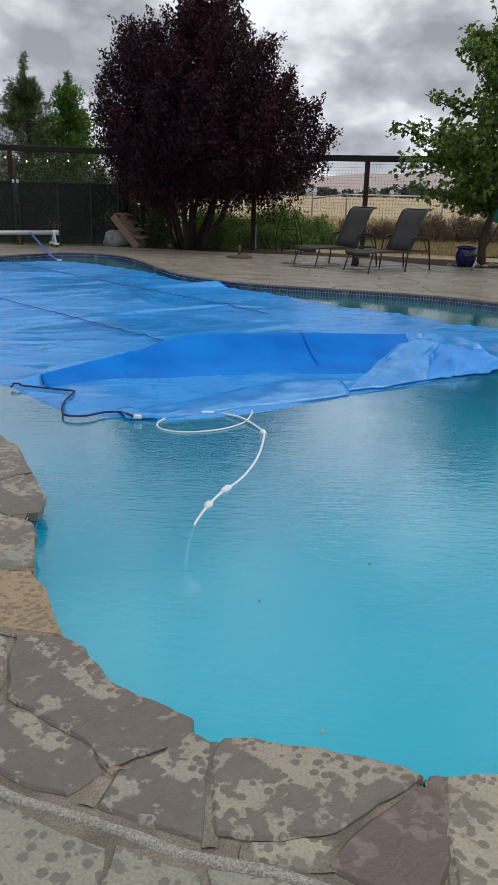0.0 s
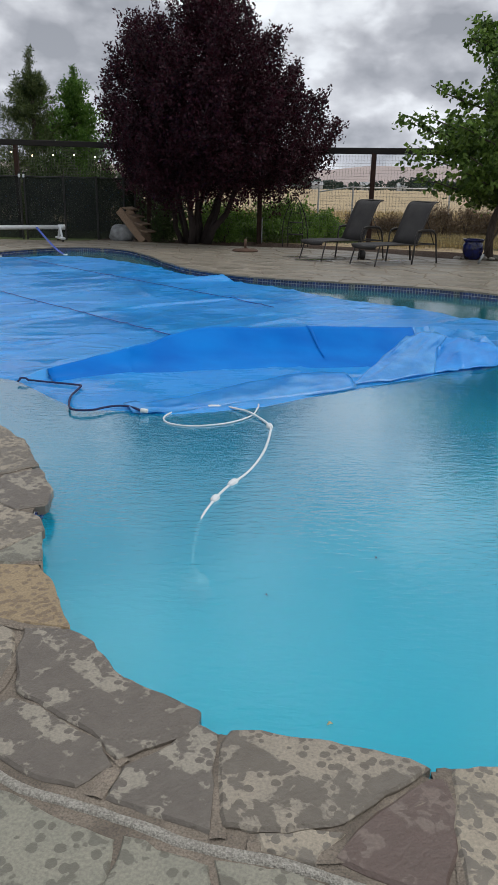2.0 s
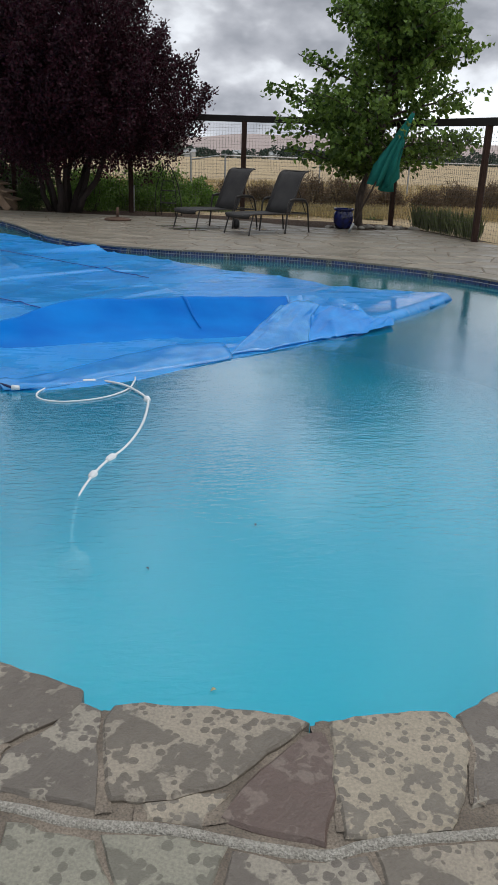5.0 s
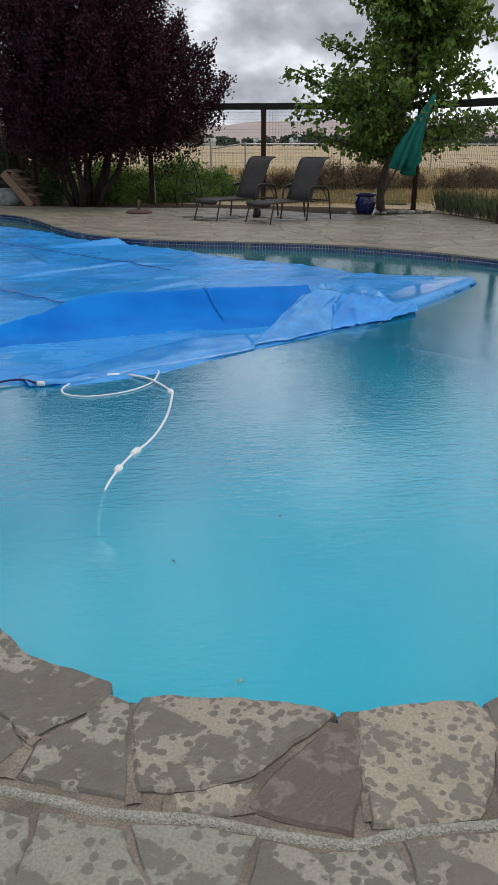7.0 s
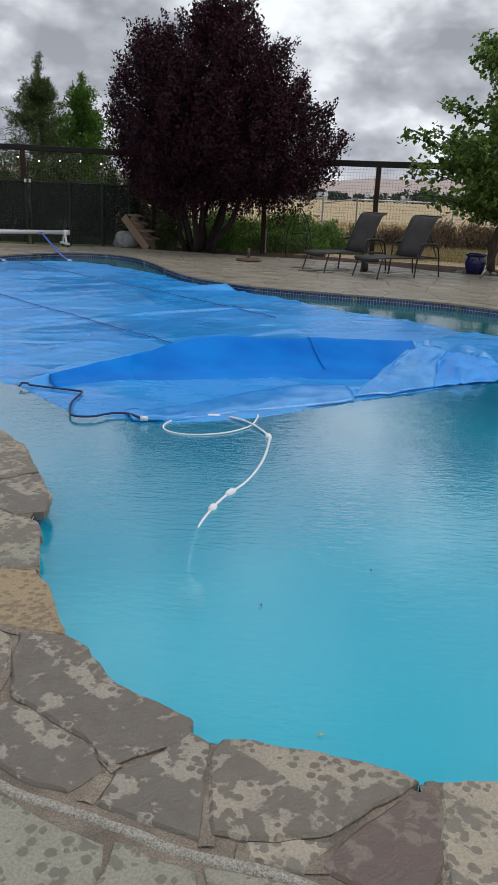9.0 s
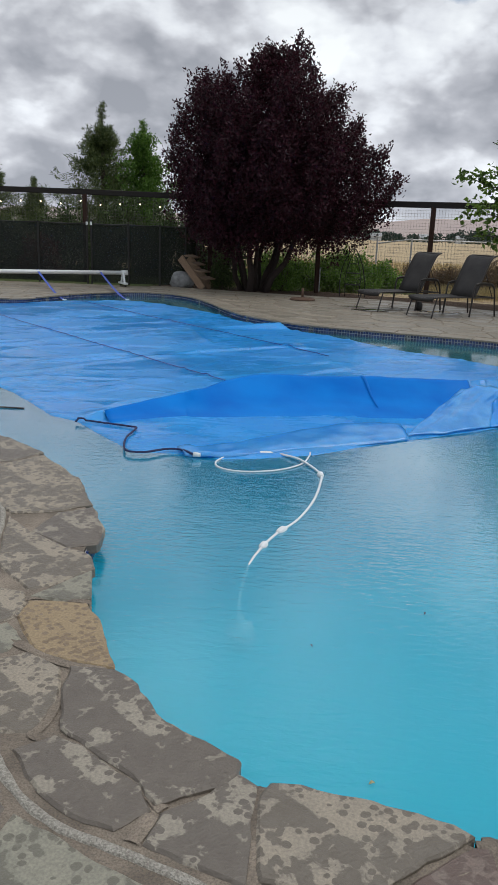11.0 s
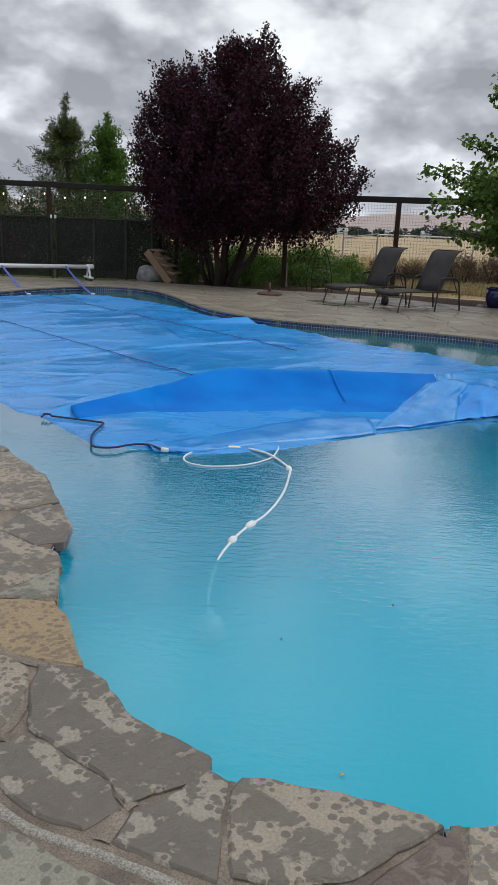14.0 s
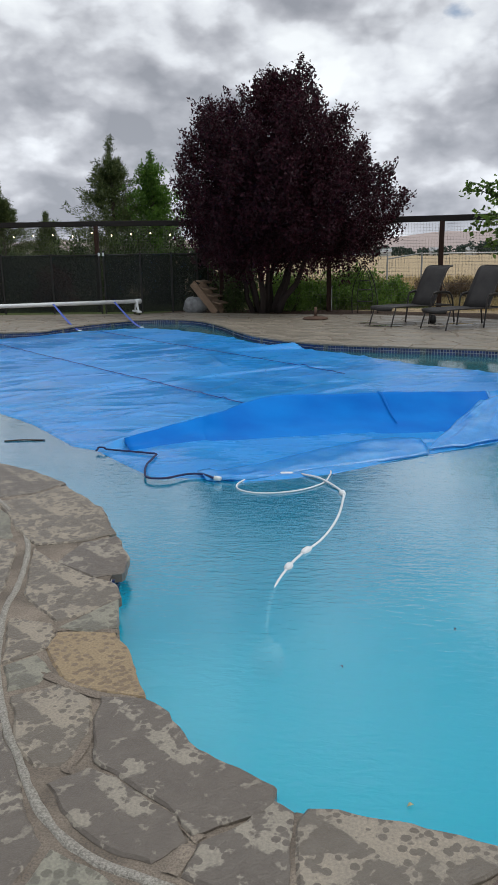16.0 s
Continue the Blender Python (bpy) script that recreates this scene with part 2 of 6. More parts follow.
for n in (gloss, fres):
    k.link(k.b.inputs["Normal"].links[0].from_socket, n.inputs["Normal"])
top = k.nt.nodes.new("ShaderNodeMixShader")
k.link(sheen, top.inputs[0]); k.link(body, top.inputs[1]); k.link(gloss.outputs[0], top.inputs[2])
k.link(top.outputs[0], out.inputs["Surface"])
M["water"] = k.m

k = Mat("blue_bubble_film", 0.28, 0, 0.5)
wrink = k.noise(1.1, 5, 0.6, (1.0, 2.2, 1), 0.6)
base = k.mix(k.ramp(k.noise(0.8, 5, 0.6), (0.35, 0.0), (0.7, 1.0)), (0.001, 0.33, 0.84), (0.006, 0.42, 0.92))
cells = k.voronoi(75, "SMOOTH_F1", 0.12)
base = k.mix(k.ramp(cells, (0.15, 0.22), (0.5, 0.0)), base, (0.03, 0.36, 0.86))
k.color(base)
k.rough(k.ramp(k.noise(0.9, 6, 0.65, (0.8, 2.0, 1), 0.8), (0.40, 0.48), (0.56, 0.32)))
streak = k.noise(2.6, 6, 0.62, (0.7, 2.6, 1), 1.0)
patch = k.ramp(k.noise(0.45, 3), (0.46, 0.12), (0.60, 1.0))
long = k.ramp(k.math("ABSOLUTE", k.math("SUBTRACT", k.noise(0.8, 3, 0.5, (0.7, 2.0, 1), 1.2), 0.5)), (0.0, 1.0), (0.02, 0.0))
short = k.ramp(k.math("ABSOLUTE", k.math("SUBTRACT", k.noise(2.4, 3, 0.5, (0.6, 2.2, 1), 1.8), 0.5)), (0.0, 1.0), (0.05, 0.0))
lines = k.math("ADD", k.math("MULTIPLY", long, 4.0), k.math("MULTIPLY", k.math("MULTIPLY", short, patch), 4.0))
soft = k.math("ADD", k.math("MULTIPLY", wrink, 1.0), k.math("MULTIPLY", k.math("MULTIPLY", streak, patch), 1.0))
k.bump(k.math("ADD", k.math("ADD", soft, lines), k.math("MULTIPLY", cells, -0.16)), 0.50, 0.012)
k.b.inputs["Coat Weight"].default_value, k.b.inputs["Coat Roughness"].default_value, k.b.inputs["Coat IOR"].default_value = 0.75, 0.3, 1.5
wetfilm = k.ramp(k.math("ADD", k.math("MULTIPLY", k.noise(0.42, 3), 0.65), k.math("MULTIPLY", k.noise(2.2, 5, 0.6, (0.6, 2.0, 1), 1.2), 0.35)), (0.48, 0.34), (0.53, 0.07))
k.link(wetfilm, k.b.inputs["Coat Roughness"])
out = k.nt.nodes["Material Output"]
glow = k.node("ShaderNodeBsdfTranslucent")
k.link(base, glow.inputs[0])
mx = k.nt.nodes.new("ShaderNodeMixShader")
mx.inputs[0].default_value = 0.30
k.link(k.b.outputs[0], mx.inputs[1]); k.link(glow.outputs[0], mx.inputs[2])
k.link(mx.outputs[0], out.inputs["Surface"])
M["cover"] = k.m
# deeper blue copy of the cover film, with the fold's shade in its colour
k = Mat("shaded_blue_film", 0.45, 0, 0.06)
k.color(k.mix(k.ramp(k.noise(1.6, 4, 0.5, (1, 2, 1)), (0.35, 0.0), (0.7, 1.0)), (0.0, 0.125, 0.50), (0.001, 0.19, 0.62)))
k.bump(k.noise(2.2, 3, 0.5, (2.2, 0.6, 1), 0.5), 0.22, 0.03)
M["shaded_film"] = k.m

def creased_film(name, dark, light, coat):
    k = Mat(name, 0.5, 0, 0.1 + 0.5 * coat)
    cells = k.voronoi(60, "SMOOTH_F1", 0.12)
    base = k.mix(k.ramp(k.noise(3.5, 5, 0.6), (0.35, 0.0), (0.68, 1.0)), dark, light)
    k.color(k.mix(k.ramp(cells, (0.15, 0.16), (0.5, 0.0)), base, (0.03, 0.36, 0.80)))
    k.bump(k.math("ADD", k.math("MULTIPLY", k.noise(4.5, 4, 0.5, (1, 1, 1), 0.8), 1.2), k.math("MULTIPLY", cells, -0.35)), 0.35, 0.012)
    k.b.inputs["Coat Weight"].default_value, k.b.inputs["Coat Roughness"].default_value = coat, 0.2
    return k.m


# tucked end of the same film: shade on its near faces goes into this blue
M["shaded_tuck"] = creased_film("shaded_tucked_film", (0.0, 0.18, 0.58), (0.006, 0.27, 0.72), 0.35)
k = Mat("clear_bubble_film", 0.3, 0, 0.5)
cells = k.voronoi(42, "F1", 0.1)
ply = k.mix(k.ramp(k.noise(5, 5, 0.6), (0.35, 0.0), (0.7, 1.0)), (0.016, 0.29, 0.74), (0.09, 0.42, 0.82))
k.color(k.mix(k.ramp(cells, (0.18, 0.55), (0.34, 0.0)), ply, (0.05, 0.26, 0.56)))
k.bump(k.math("ADD", k.math("MULTIPLY", k.noise(4, 3, 0.5, (1, 1.6, 1), 0.8), 0.9), k.math("MULTIPLY", cells, -0.3)), 0.45, 0.012)
k.b.inputs["Coat Weight"].default_value, k.b.inputs["Coat Roughness"].default_value = 0.5, 0.16
k.see_through(k.ramp(k.noise(4, 4), (0.38, 0.44), (0.62, 0.24)), (0.6, 0.86, 1.0))
M["hem_film"] = k.m
k = Mat("blue_film_dark_seam", 0.35)
k.color(k.mix(k.noise(30), (0.004, 0.035, 0.22), (0.006, 0.06, 0.30)))
M["seam"] = k.m
# shade of the crease in the standing strip, as a darker blue
k = Mat("film_crease_shade", 0.5, 0, 0.1)
k.color(k.mix(k.noise(20), (0.0, 0.12, 0.48), (0.001, 0.16, 0.56)))
M["crease"] = k.m
k = Mat("navy_rope", 0.8)
k.color(k.mix(k.noise(160, 2, 0.5, (1, 1, 1)), (0.008, 0.01, 0.05), (0.02, 0.03, 0.10)))
M["rope"] = k.m
k = Mat("white_plastic", 0.35)
k.color(k.mix(k.noise(8, 4), (0.56, 0.59, 0.60), (0.70, 0.72, 0.72)))
M["white"] = k.m
k = Mat("blue_strap", 0.6)
k.color(k.mix(k.noise(60, 2), (0.02, 0.06, 0.36), (0.04, 0.09, 0.44)))
M["strap"] = k.m

k = Mat("glazed_blue_tile", 0.12)
c = k.ramp(k.random(True), (0.0, (0.006, 0.012, 0.06)), (0.5, (0.012, 0.03, 0.13)), (1.0, (0.03, 0.06, 0.20)))
k.color(k.mix(k.ramp(k.noise(40, 3), (0.4, 0.0), (0.7, 0.4)), c, (0.10, 0.13, 0.18)))
M["tile"] = k.m
k = Mat("relief_tile", 0.3)
k.color(k.mix(k.ramp(k.voronoi(55), (0.3, 0.0), (0.5, 1.0)), (0.30, 0.31, 0.28), (0.03, 0.04, 0.06)))
M["motif"] = k.m
k = Mat("tile_grout", 0.8)
k.color(k.mix(k.noise(20), (0.38, 0.40, 0.41), (0.50, 0.52, 0.52)))
M["grout"] = k.m

k = Mat("dry_field", 0.95, 0, 0.2)
c = k.mix(k.noise(0.012, 4, 0.6, (0.5, 3, 1)), (0.35, 0.265, 0.155), (0.44, 0.345, 0.21))
c = k.mix(k.ramp(k.noise(0.25, 5, 0.65, (0.3, 1.5, 1)), (0.40, 0.0), (0.66, 0.75)), c, (0.27, 0.20, 0.12))
c = k.mix(k.ramp(k.noise(6, 5), (0.35, 0.0), (0.75, 0.6)), c, (0.48, 0.39, 0.245))
k.color(c).bump(k.noise(5, 6), 0.8, 0.1)
M["field"] = k.m
k = Mat("bark_mulch", 0.95, 0, 0.2)
k.color(k.mix(k.ramp(k.noise(22, 6, 0.7), (0.35, 0.0), (0.7, 1.0)), (0.030, 0.020, 0.014), (0.12, 0.075, 0.05)))
k.bump(k.noise(30, 6, 0.7), 1.0, 0.04)
M["mulch"] = k.m
k = Mat("lawn", 0.95, 0, 0.2)
k.color(k.mix(k.noise(9, 6, 0.7), (0.035, 0.06, 0.014), (0.11, 0.14, 0.04)))
k.bump(k.noise(40, 4), 1.0, 0.04)
M["lawn"] = k.m


def leaf_material(name, dark, light, rough=0.5, through=0.25):
    k = Mat(name, rough, 0, 0.25)
    k.color(k.mix(k.random(True), dark, light))
    k.b.inputs["Subsurface Weight"].default_value = 0.0
    out = k.nt.nodes["Material Output"]
    tr = k.nt.nodes.new("ShaderNodeBsdfTranslucent")
    k.link(k.mix(k.random(True), tuple(min(1, 1.6 * v) for v in dark), tuple(min(1, 1.5 * v) for v in light)), tr.inputs[0])
    mx = k.nt.nodes.new("ShaderNodeMixShader")
    mx.inputs[0].default_value = through
    k.link(k.b.outputs[0], mx.inputs[1]); k.link(tr.outputs[0], mx.inputs[2])
    k.link(mx.outputs[0], out.inputs["Surface"])
    return k.m


M["plum_leaf"] = leaf_material("plum_leaf", (0.007, 0.0014, 0.0038), (0.050, 0.0088, 0.018), 0.58, 0.12)
M["green_leaf"] = leaf_material("green_leaf", (0.028, 0.060, 0.010), (0.15, 0.24, 0.045), 0.45, 0.32)
M["pine_leaf"] = leaf_material("pine_needle", (0.035, 0.06, 0.022), (0.13, 0.165, 0.055), 0.6, 0.15)
M["poplar_leaf"] = leaf_material("poplar_leaf", (0.035, 0.085, 0.012), (0.11, 0.21, 0.035), 0.5, 0.3)
M["shrub_leaf"] = leaf_material("shrub_leaf", (0.018, 0.032, 0.010), (0.065, 0.10, 0.03), 0.6, 0.2)
M["ivy_leaf"] = leaf_material("ivy_leaf", (0.055, 0.12, 0.02), (0.17, 0.28, 0.055), 0.5, 0.25)
M["red_leaf"] = leaf_material("red_leaf", (0.05, 0.012, 0.010), (0.16, 0.035, 0.028), 0.55, 0.2)
M["dry_leaf"] = leaf_material("dry_brush", (0.10, 0.07, 0.045), (0.24, 0.17, 0.11), 0.9, 0.15)
M["straw"] = leaf_material("straw", (0.30, 0.22, 0.10), (0.52, 0.42, 0.22), 0.9, 0.2)
M["weed"] = leaf_material("weed", (0.075, 0.10, 0.035), (0.20, 0.23, 0.10), 0.8, 0.2)
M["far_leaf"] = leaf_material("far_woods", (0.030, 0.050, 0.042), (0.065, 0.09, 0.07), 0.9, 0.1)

k = Mat("bark", 0.9, 0, 0.3)
k.color(k.mix(k.ramp(k.noise(14, 6, 0.65, (3, 3, 0.5)), (0.3, 0.0), (0.7, 1.0)), (0.035, 0.027, 0.022), (0.11, 0.085, 0.07)))
k.bump(k.noise(25, 6, 0.7, (3, 3, 0.5)), 0.9, 0.02)
M["bark"] = k.m
k = Mat("plum_bark", 0.9, 0, 0.3)
k.color(k.mix(k.noise(14, 6, 0.65, (3, 3, 0.5)), (0.018, 0.013, 0.012), (0.06, 0.045, 0.04)))
k.bump(k.noise(25, 6, 0.7, (3, 3, 0.5)), 0.9, 0.02)
M["plum_bark"] = k.m
k = Mat("stained_timber", 0.8, 0, 0.3)
k.color(k.mix(k.ramp(k.noise(8, 6, 0.6, (8, 8, 0.7)), (0.3, 0.0), (0.7, 1.0)), (0.020, 0.010, 0.007), (0.055, 0.027, 0.018)))
k.bump(k.noise(14, 6, 0.6, (8, 8, 0.6)), 0.6, 0.008)
M["timber"] = k.m
k = Mat("dark_rail_timber", 0.85, 0, 0.3)
k.color(k.mix(k.noise(10, 5, 0.6, (0.5, 6, 6)), (0.010, 0.009, 0.009), (0.030, 0.026, 0.023)))
M["rail"] = k.m
k = Mat("weathered_plank", 0.85, 0, 0.3)
k.color(k.mix(k.ramp(k.noise(9, 6, 0.6, (6, 1, 6)), (0.3, 0.0), (0.7, 1.0)), (0.13, 0.085, 0.055), (0.27, 0.19, 0.13)))
k.bump(k.noise(18, 5, 0.6, (6, 1, 6)), 0.5, 0.006)
M["plank"] = k.m
k = Mat("galvanised_wire", 0.5, 0.7)
k.color(k.mix(k.noise(12), (0.11, 0.10, 0.09), (0.22, 0.21, 0.19)))
M["wire"] = k.m
k = Mat("galvanised_pipe", 0.45, 0.6)
k.color(k.mix(k.noise(5), (0.30, 0.31, 0.31), (0.42, 0.43, 0.43)))
M["pipe"] = k.m
k = Mat("black_iron", 0.55, 0.3)
k.color(k.mix(k.noise(40), (0.012, 0.012, 0.012), (0.03, 0.028, 0.026)))
M["iron"] = k.m
k = Mat("black_mesh_fabric", 0.8)
k.color(k.mix(k.noise(3, 4), (0.003, 0.006, 0.005), (0.006, 0.011, 0.009)))
k.see_through(k.ramp(k.noise(1.5, 3), (0.3, 0.36), (0.7, 0.48)))
M["mesh"] = k.m
k = Mat("bronze_frame_paint", 0.38, 0.4)
k.color(k.mix(k.noise(30), (0.022, 0.019, 0.017), (0.045, 0.04, 0.036)))
M["frame_paint"] = k.m
k = Mat("woven_sling", 0.7, 0, 0.35)
weave = k.math("MULTIPLY", k.voronoi(260, "F1", 0.1), 1.0)
k.color(k.mix(k.ramp(k.noise(2.5, 5), (0.35, 0.0), (0.7, 1.0)), (0.020, 0.019, 0.019), (0.042, 0.039, 0.037)))
k.bump(weave, 0.5, 0.002)
M["sling"] = k.m
k = Mat("cobalt_glaze", 0.1)
k.color(k.mix(k.ramp(k.noise(9, 5), (0.35, 0.0), (0.7, 1.0)), (0.003, 0.004, 0.03), (0.006, 0.012, 0.10)))
M["glaze"] = k.m
k = Mat("potting_soil", 0.95)
k.color(k.mix(k.noise(50, 5), (0.04, 0.025, 0.018), (0.20, 0.11, 0.07)))
k.bump(k.noise(60, 4), 1.0, 0.02)
M["soil"] = k.m
k = Mat("teal_canvas", 0.8, 0, 0.25)
k.color(k.mix(k.noise(4, 5), (0.005, 0.10, 0.082), (0.012, 0.18, 0.145)))
k.bump(k.noise(14, 4, 0.5, (4, 4, 0.6)), 0.5, 0.02)
M["canvas"] = k.m
k = Mat("grey_boulder", 0.85)
k.color(k.mix(k.ramp(k.noise(4, 6), (0.35, 0.0), (0.65, 1.0)), (0.12, 0.125, 0.13), (0.30, 0.31, 0.31)))
k.bump(k.noise(7, 7), 0.8, 0.04)
M["boulder"] = k.m
k = Mat("rain_puddle", 0.04)
k.color(k.mix(k.noise(6, 4), (0.07, 0.06, 0.048), (0.13, 0.11, 0.085)))
M["puddle"] = k.m
k = Mat("river_pebble", 0.7)
k.color(k.mix(k.random(), (0.20, 0.18, 0.15), (0.40, 0.37, 0.32)))
k.bump(k.noise(20, 4), 0.4, 0.01)
M["cobble"] = k.m
k = Mat("rusty_iron", 0.8, 0.2)
k.color(k.mix(k.noise(14, 5), (0.05, 0.032, 0.024), (0.15, 0.085, 0.055)))
M["rust"] = k.m
# tan hill grass paled by distance haze, painted into the colour
k = Mat("hazed_hill_grass", 1.0, 0, 0.1)
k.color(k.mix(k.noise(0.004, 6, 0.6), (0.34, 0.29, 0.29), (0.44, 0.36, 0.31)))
M["hill"] = k.m
k = Mat("warm_bulb", 0.4)
k.color((0.9, 0.8, 0.6))
k.b.inputs["Emission Color"].default_value = (1.0, 0.78, 0.42, 1)
k.b.inputs["Emission Strength"].default_value = 4.0
M["bulb"] = k.m
k = Mat("pale_wall", 0.9)
k.color(k.mix(k.noise(0.3), (0.5, 0.5, 0.5), (0.62, 0.62, 0.62)))
M["far_wall"] = k.m

# ---- mesh helpers ----
def mesh_object(name, verts, faces, material, parent=None, smooth=False):
    me = bpy.data.meshes.new(name)
    me.from_pydata([tuple(map(float, v)) for v in verts], [], faces)
    me.validate()
    me.materials.append(material)
    if smooth:
        me.polygons.foreach_set("use_smooth", [True] * len(me.polygons))
    ob = new(name, me)
    if parent:
        ob.parent = parent
    return ob


def part(name, bm, material, parent, label="", smooth=False):
    """Links a bmesh, or a (verts, faces) pair, as one mesh object under a thing or a part."""
    if isinstance(bm, tuple):
        ob = mesh_object(name, bm[0], bm[1], material, parent, smooth)
    else:
        me = bpy.data.meshes.new(name)
        bmesh.ops.recalc_face_normals(bm, faces=bm.faces[:])
        bm.to_mesh(me)
        bm.free()
        me.materials.append(material)
        if smooth:
            me.polygons.foreach_set("use_smooth", [True] * len(me.polygons))
        ob = new(name, me)
        ob.parent = parent
    return tagged(ob, label)


def thing(name, label, category, group="", at=None):
    ob = new(name)
    ob.empty_display_size = 0.1
    if at is not None:
        ob.matrix_world = at
    return tagged(ob, label, category, group)


def joined(*pairs):
    vs, fs = [], []
    for v, f in pairs:
        n = len(vs)
        vs.extend(v)
        fs.extend([tuple(i + n for i in q) for q in f])
    return vs, fs


def tube(path, r, sides=8, cap=True):
    """A round bar along a path; r is one radius, or one for each point."""
    pts = [Vector(p) for p in path]
    rs = r if isinstance(r, (list, tuple)) else [r] * len(pts)
    vs, fs = [], []
    side = None
    for i, p in enumerate(pts):
        d = (pts[min(i + 1, len(pts) - 1)] - pts[max(i - 1, 0)]).normalized()
        if side is None:
            side = d.orthogonal().normalized()
        side = (side - d * side.dot(d)).normalized()
        up = d.cross(side)
        for j in range(sides):
            a = 2 * math.pi * j / sides
            vs.append(tuple(p + (side * math.cos(a) + up * math.sin(a)) * rs[i]))
    for i in range(len(pts) - 1):
        for j in range(sides):
            a, b = i * sides + j, i * sides + (j + 1) % sides
            fs.append((a, b, b + sides, a + sides))
    if cap:
        fs.append(tuple(range(sides))[::-1])
        fs.append(tuple(range(len(vs) - sides, len(vs))))
    return vs, fs


def curve(points, n=8):
    """Catmull-Rom through the points."""
    p = [Vector(q) for q in points]
    p = [2 * p[0] - p[1]] + p + [2 * p[-1] - p[-2]]
    out = []
    for i in range(1, len(p) - 2):
        for k in range(n):
            t = k / n
            a, b, c, d = p[i - 1], p[i], p[i + 1], p[i + 2]
            out.append(0.5 * ((2 * b) + (c - a) * t + (2 * a - 5 * b + 4 * c - d) * t * t + (3 * b - a - 3 * c + d) * t ** 3))
    return out + [p[-2]]


def block(sx, sy, sz, m=None, bevel=0.006):
    bm = bmesh.new()
    bmesh.ops.create_cube(bm, size=1.0, matrix=Matrix.Diagonal((sx, sy, sz, 1)))
    if bevel:
        bmesh.ops.bevel(bm, geom=bm.edges[:], offset=bevel, segments=1, affect="EDGES")
    if m is not None:
        bmesh.ops.transform(bm, matrix=m, verts=bm.verts[:])
    return bm


def lathe(profile, sides=20):
    vs, fs = [], []
    for r, z in profile:
        for j in range(sides):
            a = 2 * math.pi * j / sides
            vs.append((r * math.cos(a), r * math.sin(a), z))
    for i in range(len(profile) - 1):
        for j in range(sides):
            a, b = i * sides + j, i * sides + (j + 1) % sides
            fs.append((a, b, b + sides, a + sides))
    fs.append(tuple(range(sides))[::-1])
    fs.append(tuple(range(len(vs) - sides, len(vs))))
    return vs, fs


def moved(pair, m):
    return [tuple(m @ Vector(v)) for v in pair[0]], pair[1]


def rock(radius, seed, squash=(1, 1, 0.7), sub=2, rough=0.35):
    bm = bmesh.new()
    bmesh.ops.create_icosphere(bm, subdivisions=sub, radius=1.0)
    for v in bm.verts:
        n = noise.noise(v.co * 1.3 + Vector((seed * 3.7, seed, 0)))
        n += 0.5 * noise.noise(v.co * 2.9 + Vector((0, seed, seed * 1.3)))
        v.co = Vector((v.co.x * squash[0], v.co.y * squash[1], v.co.z * squash[2])) * radius * (1 + rough * n)
    return bm


# ---- plan of the pool and the deck ----
NEAR_EDGE = [(1.55, 1.92), (1.25, 1.79), (1.05, 1.71), (0.96, 1.68), (0.72, 1.69), (0.58, 1.665), (0.5, 1.71), (0.25, 1.765),
             (0.09, 1.815), (-0.04, 1.785), (-0.09, 1.87), (-0.24, 1.97), (-0.38, 2.07), (-0.48, 2.21), (-0.57, 2.30),
             (-0.71, 2.60), (-0.82, 2.81), (-0.90, 3.10), (-0.95, 3.30), (-0.98, 3.58), (-1.12, 3.88), (-1.34, 4.32),
             (-1.72, 4.79), (-2.05, 5.08), (-2.42, 5.30)]
LEFT_EDGE = [(-3.4, 5.75), (-4.8, 6.5), (-6.6, 7.9), (-8.2, 9.8), (-9.0, 12.0), (-8.7, 14.0), (-7.7, 15.2)]
FAR_EDGE = [(-6.85, 15.45), (-6.12, 15.6), (-5.86, 16.14), (-5.56, 17.1), (-5.09, 17.93), (-4.54, 18.5), (-3.85, 18.65),
            (-3.07, 18.2), (-2.32, 16.84), (-1.77, 15.42), (-1.28, 14.42), (-0.68, 13.7), (-0.12, 13.22), (0.35, 13.0),
            (1.25, 12.68), (2.16, 12.41), (3.0, 12.03), (3.76, 11.45), (4.41, 10.81), (4.87, 10.19)]
RIGHT_EDGE = [(5.25, 9.3), (5.4, 8.0), (5.2, 6.6), (4.5, 5.0), (3.4, 3.4), (2.4, 2.4)]


def smooth_loop(points, step):
    p = [Vector((x, y, 0)) for x, y in points]
    n = len(p)
    out = []
    for i in range(n):
        a, b, c, d = p[i - 1], p[i], p[(i + 1) % n], p[(i + 2) % n]
        k = max(1, int((c - b).length / step))
        for j in range(k):
            t = j / k
            q = 0.5 * ((2 * b) + (c - a) * t + (2 * a - 5 * b + 4 * c - d) * t * t + (3 * b - a - 3 * c + d) * t ** 3)
            out.append((q.x, q.y))
    return out


POOL = np.array(smooth_loop(NEAR_EDGE + LEFT_EDGE + FAR_EDGE + RIGHT_EDGE, 0.12))
WATER = -0.11
DECK = np.array([(9.0, -3.5), (8.2, 6.0), (7.6, 12.0), (7.15, 15.0), (6.7, 17.6), (5.2, 17.25), (4.2, 17.7), (2.8, 19.1), (1.2, 19.65),
                 (0.2, 19.8), (-1.6, 20.25), (-2.9, 20.7), (-3.9, 20.95), (-5.0, 20.65), (-7.4, 20.6), (-10.0, 20.4), (-13.0, 19.5),
                 (-13.5, 8.0), (-12.0, -3.5)])


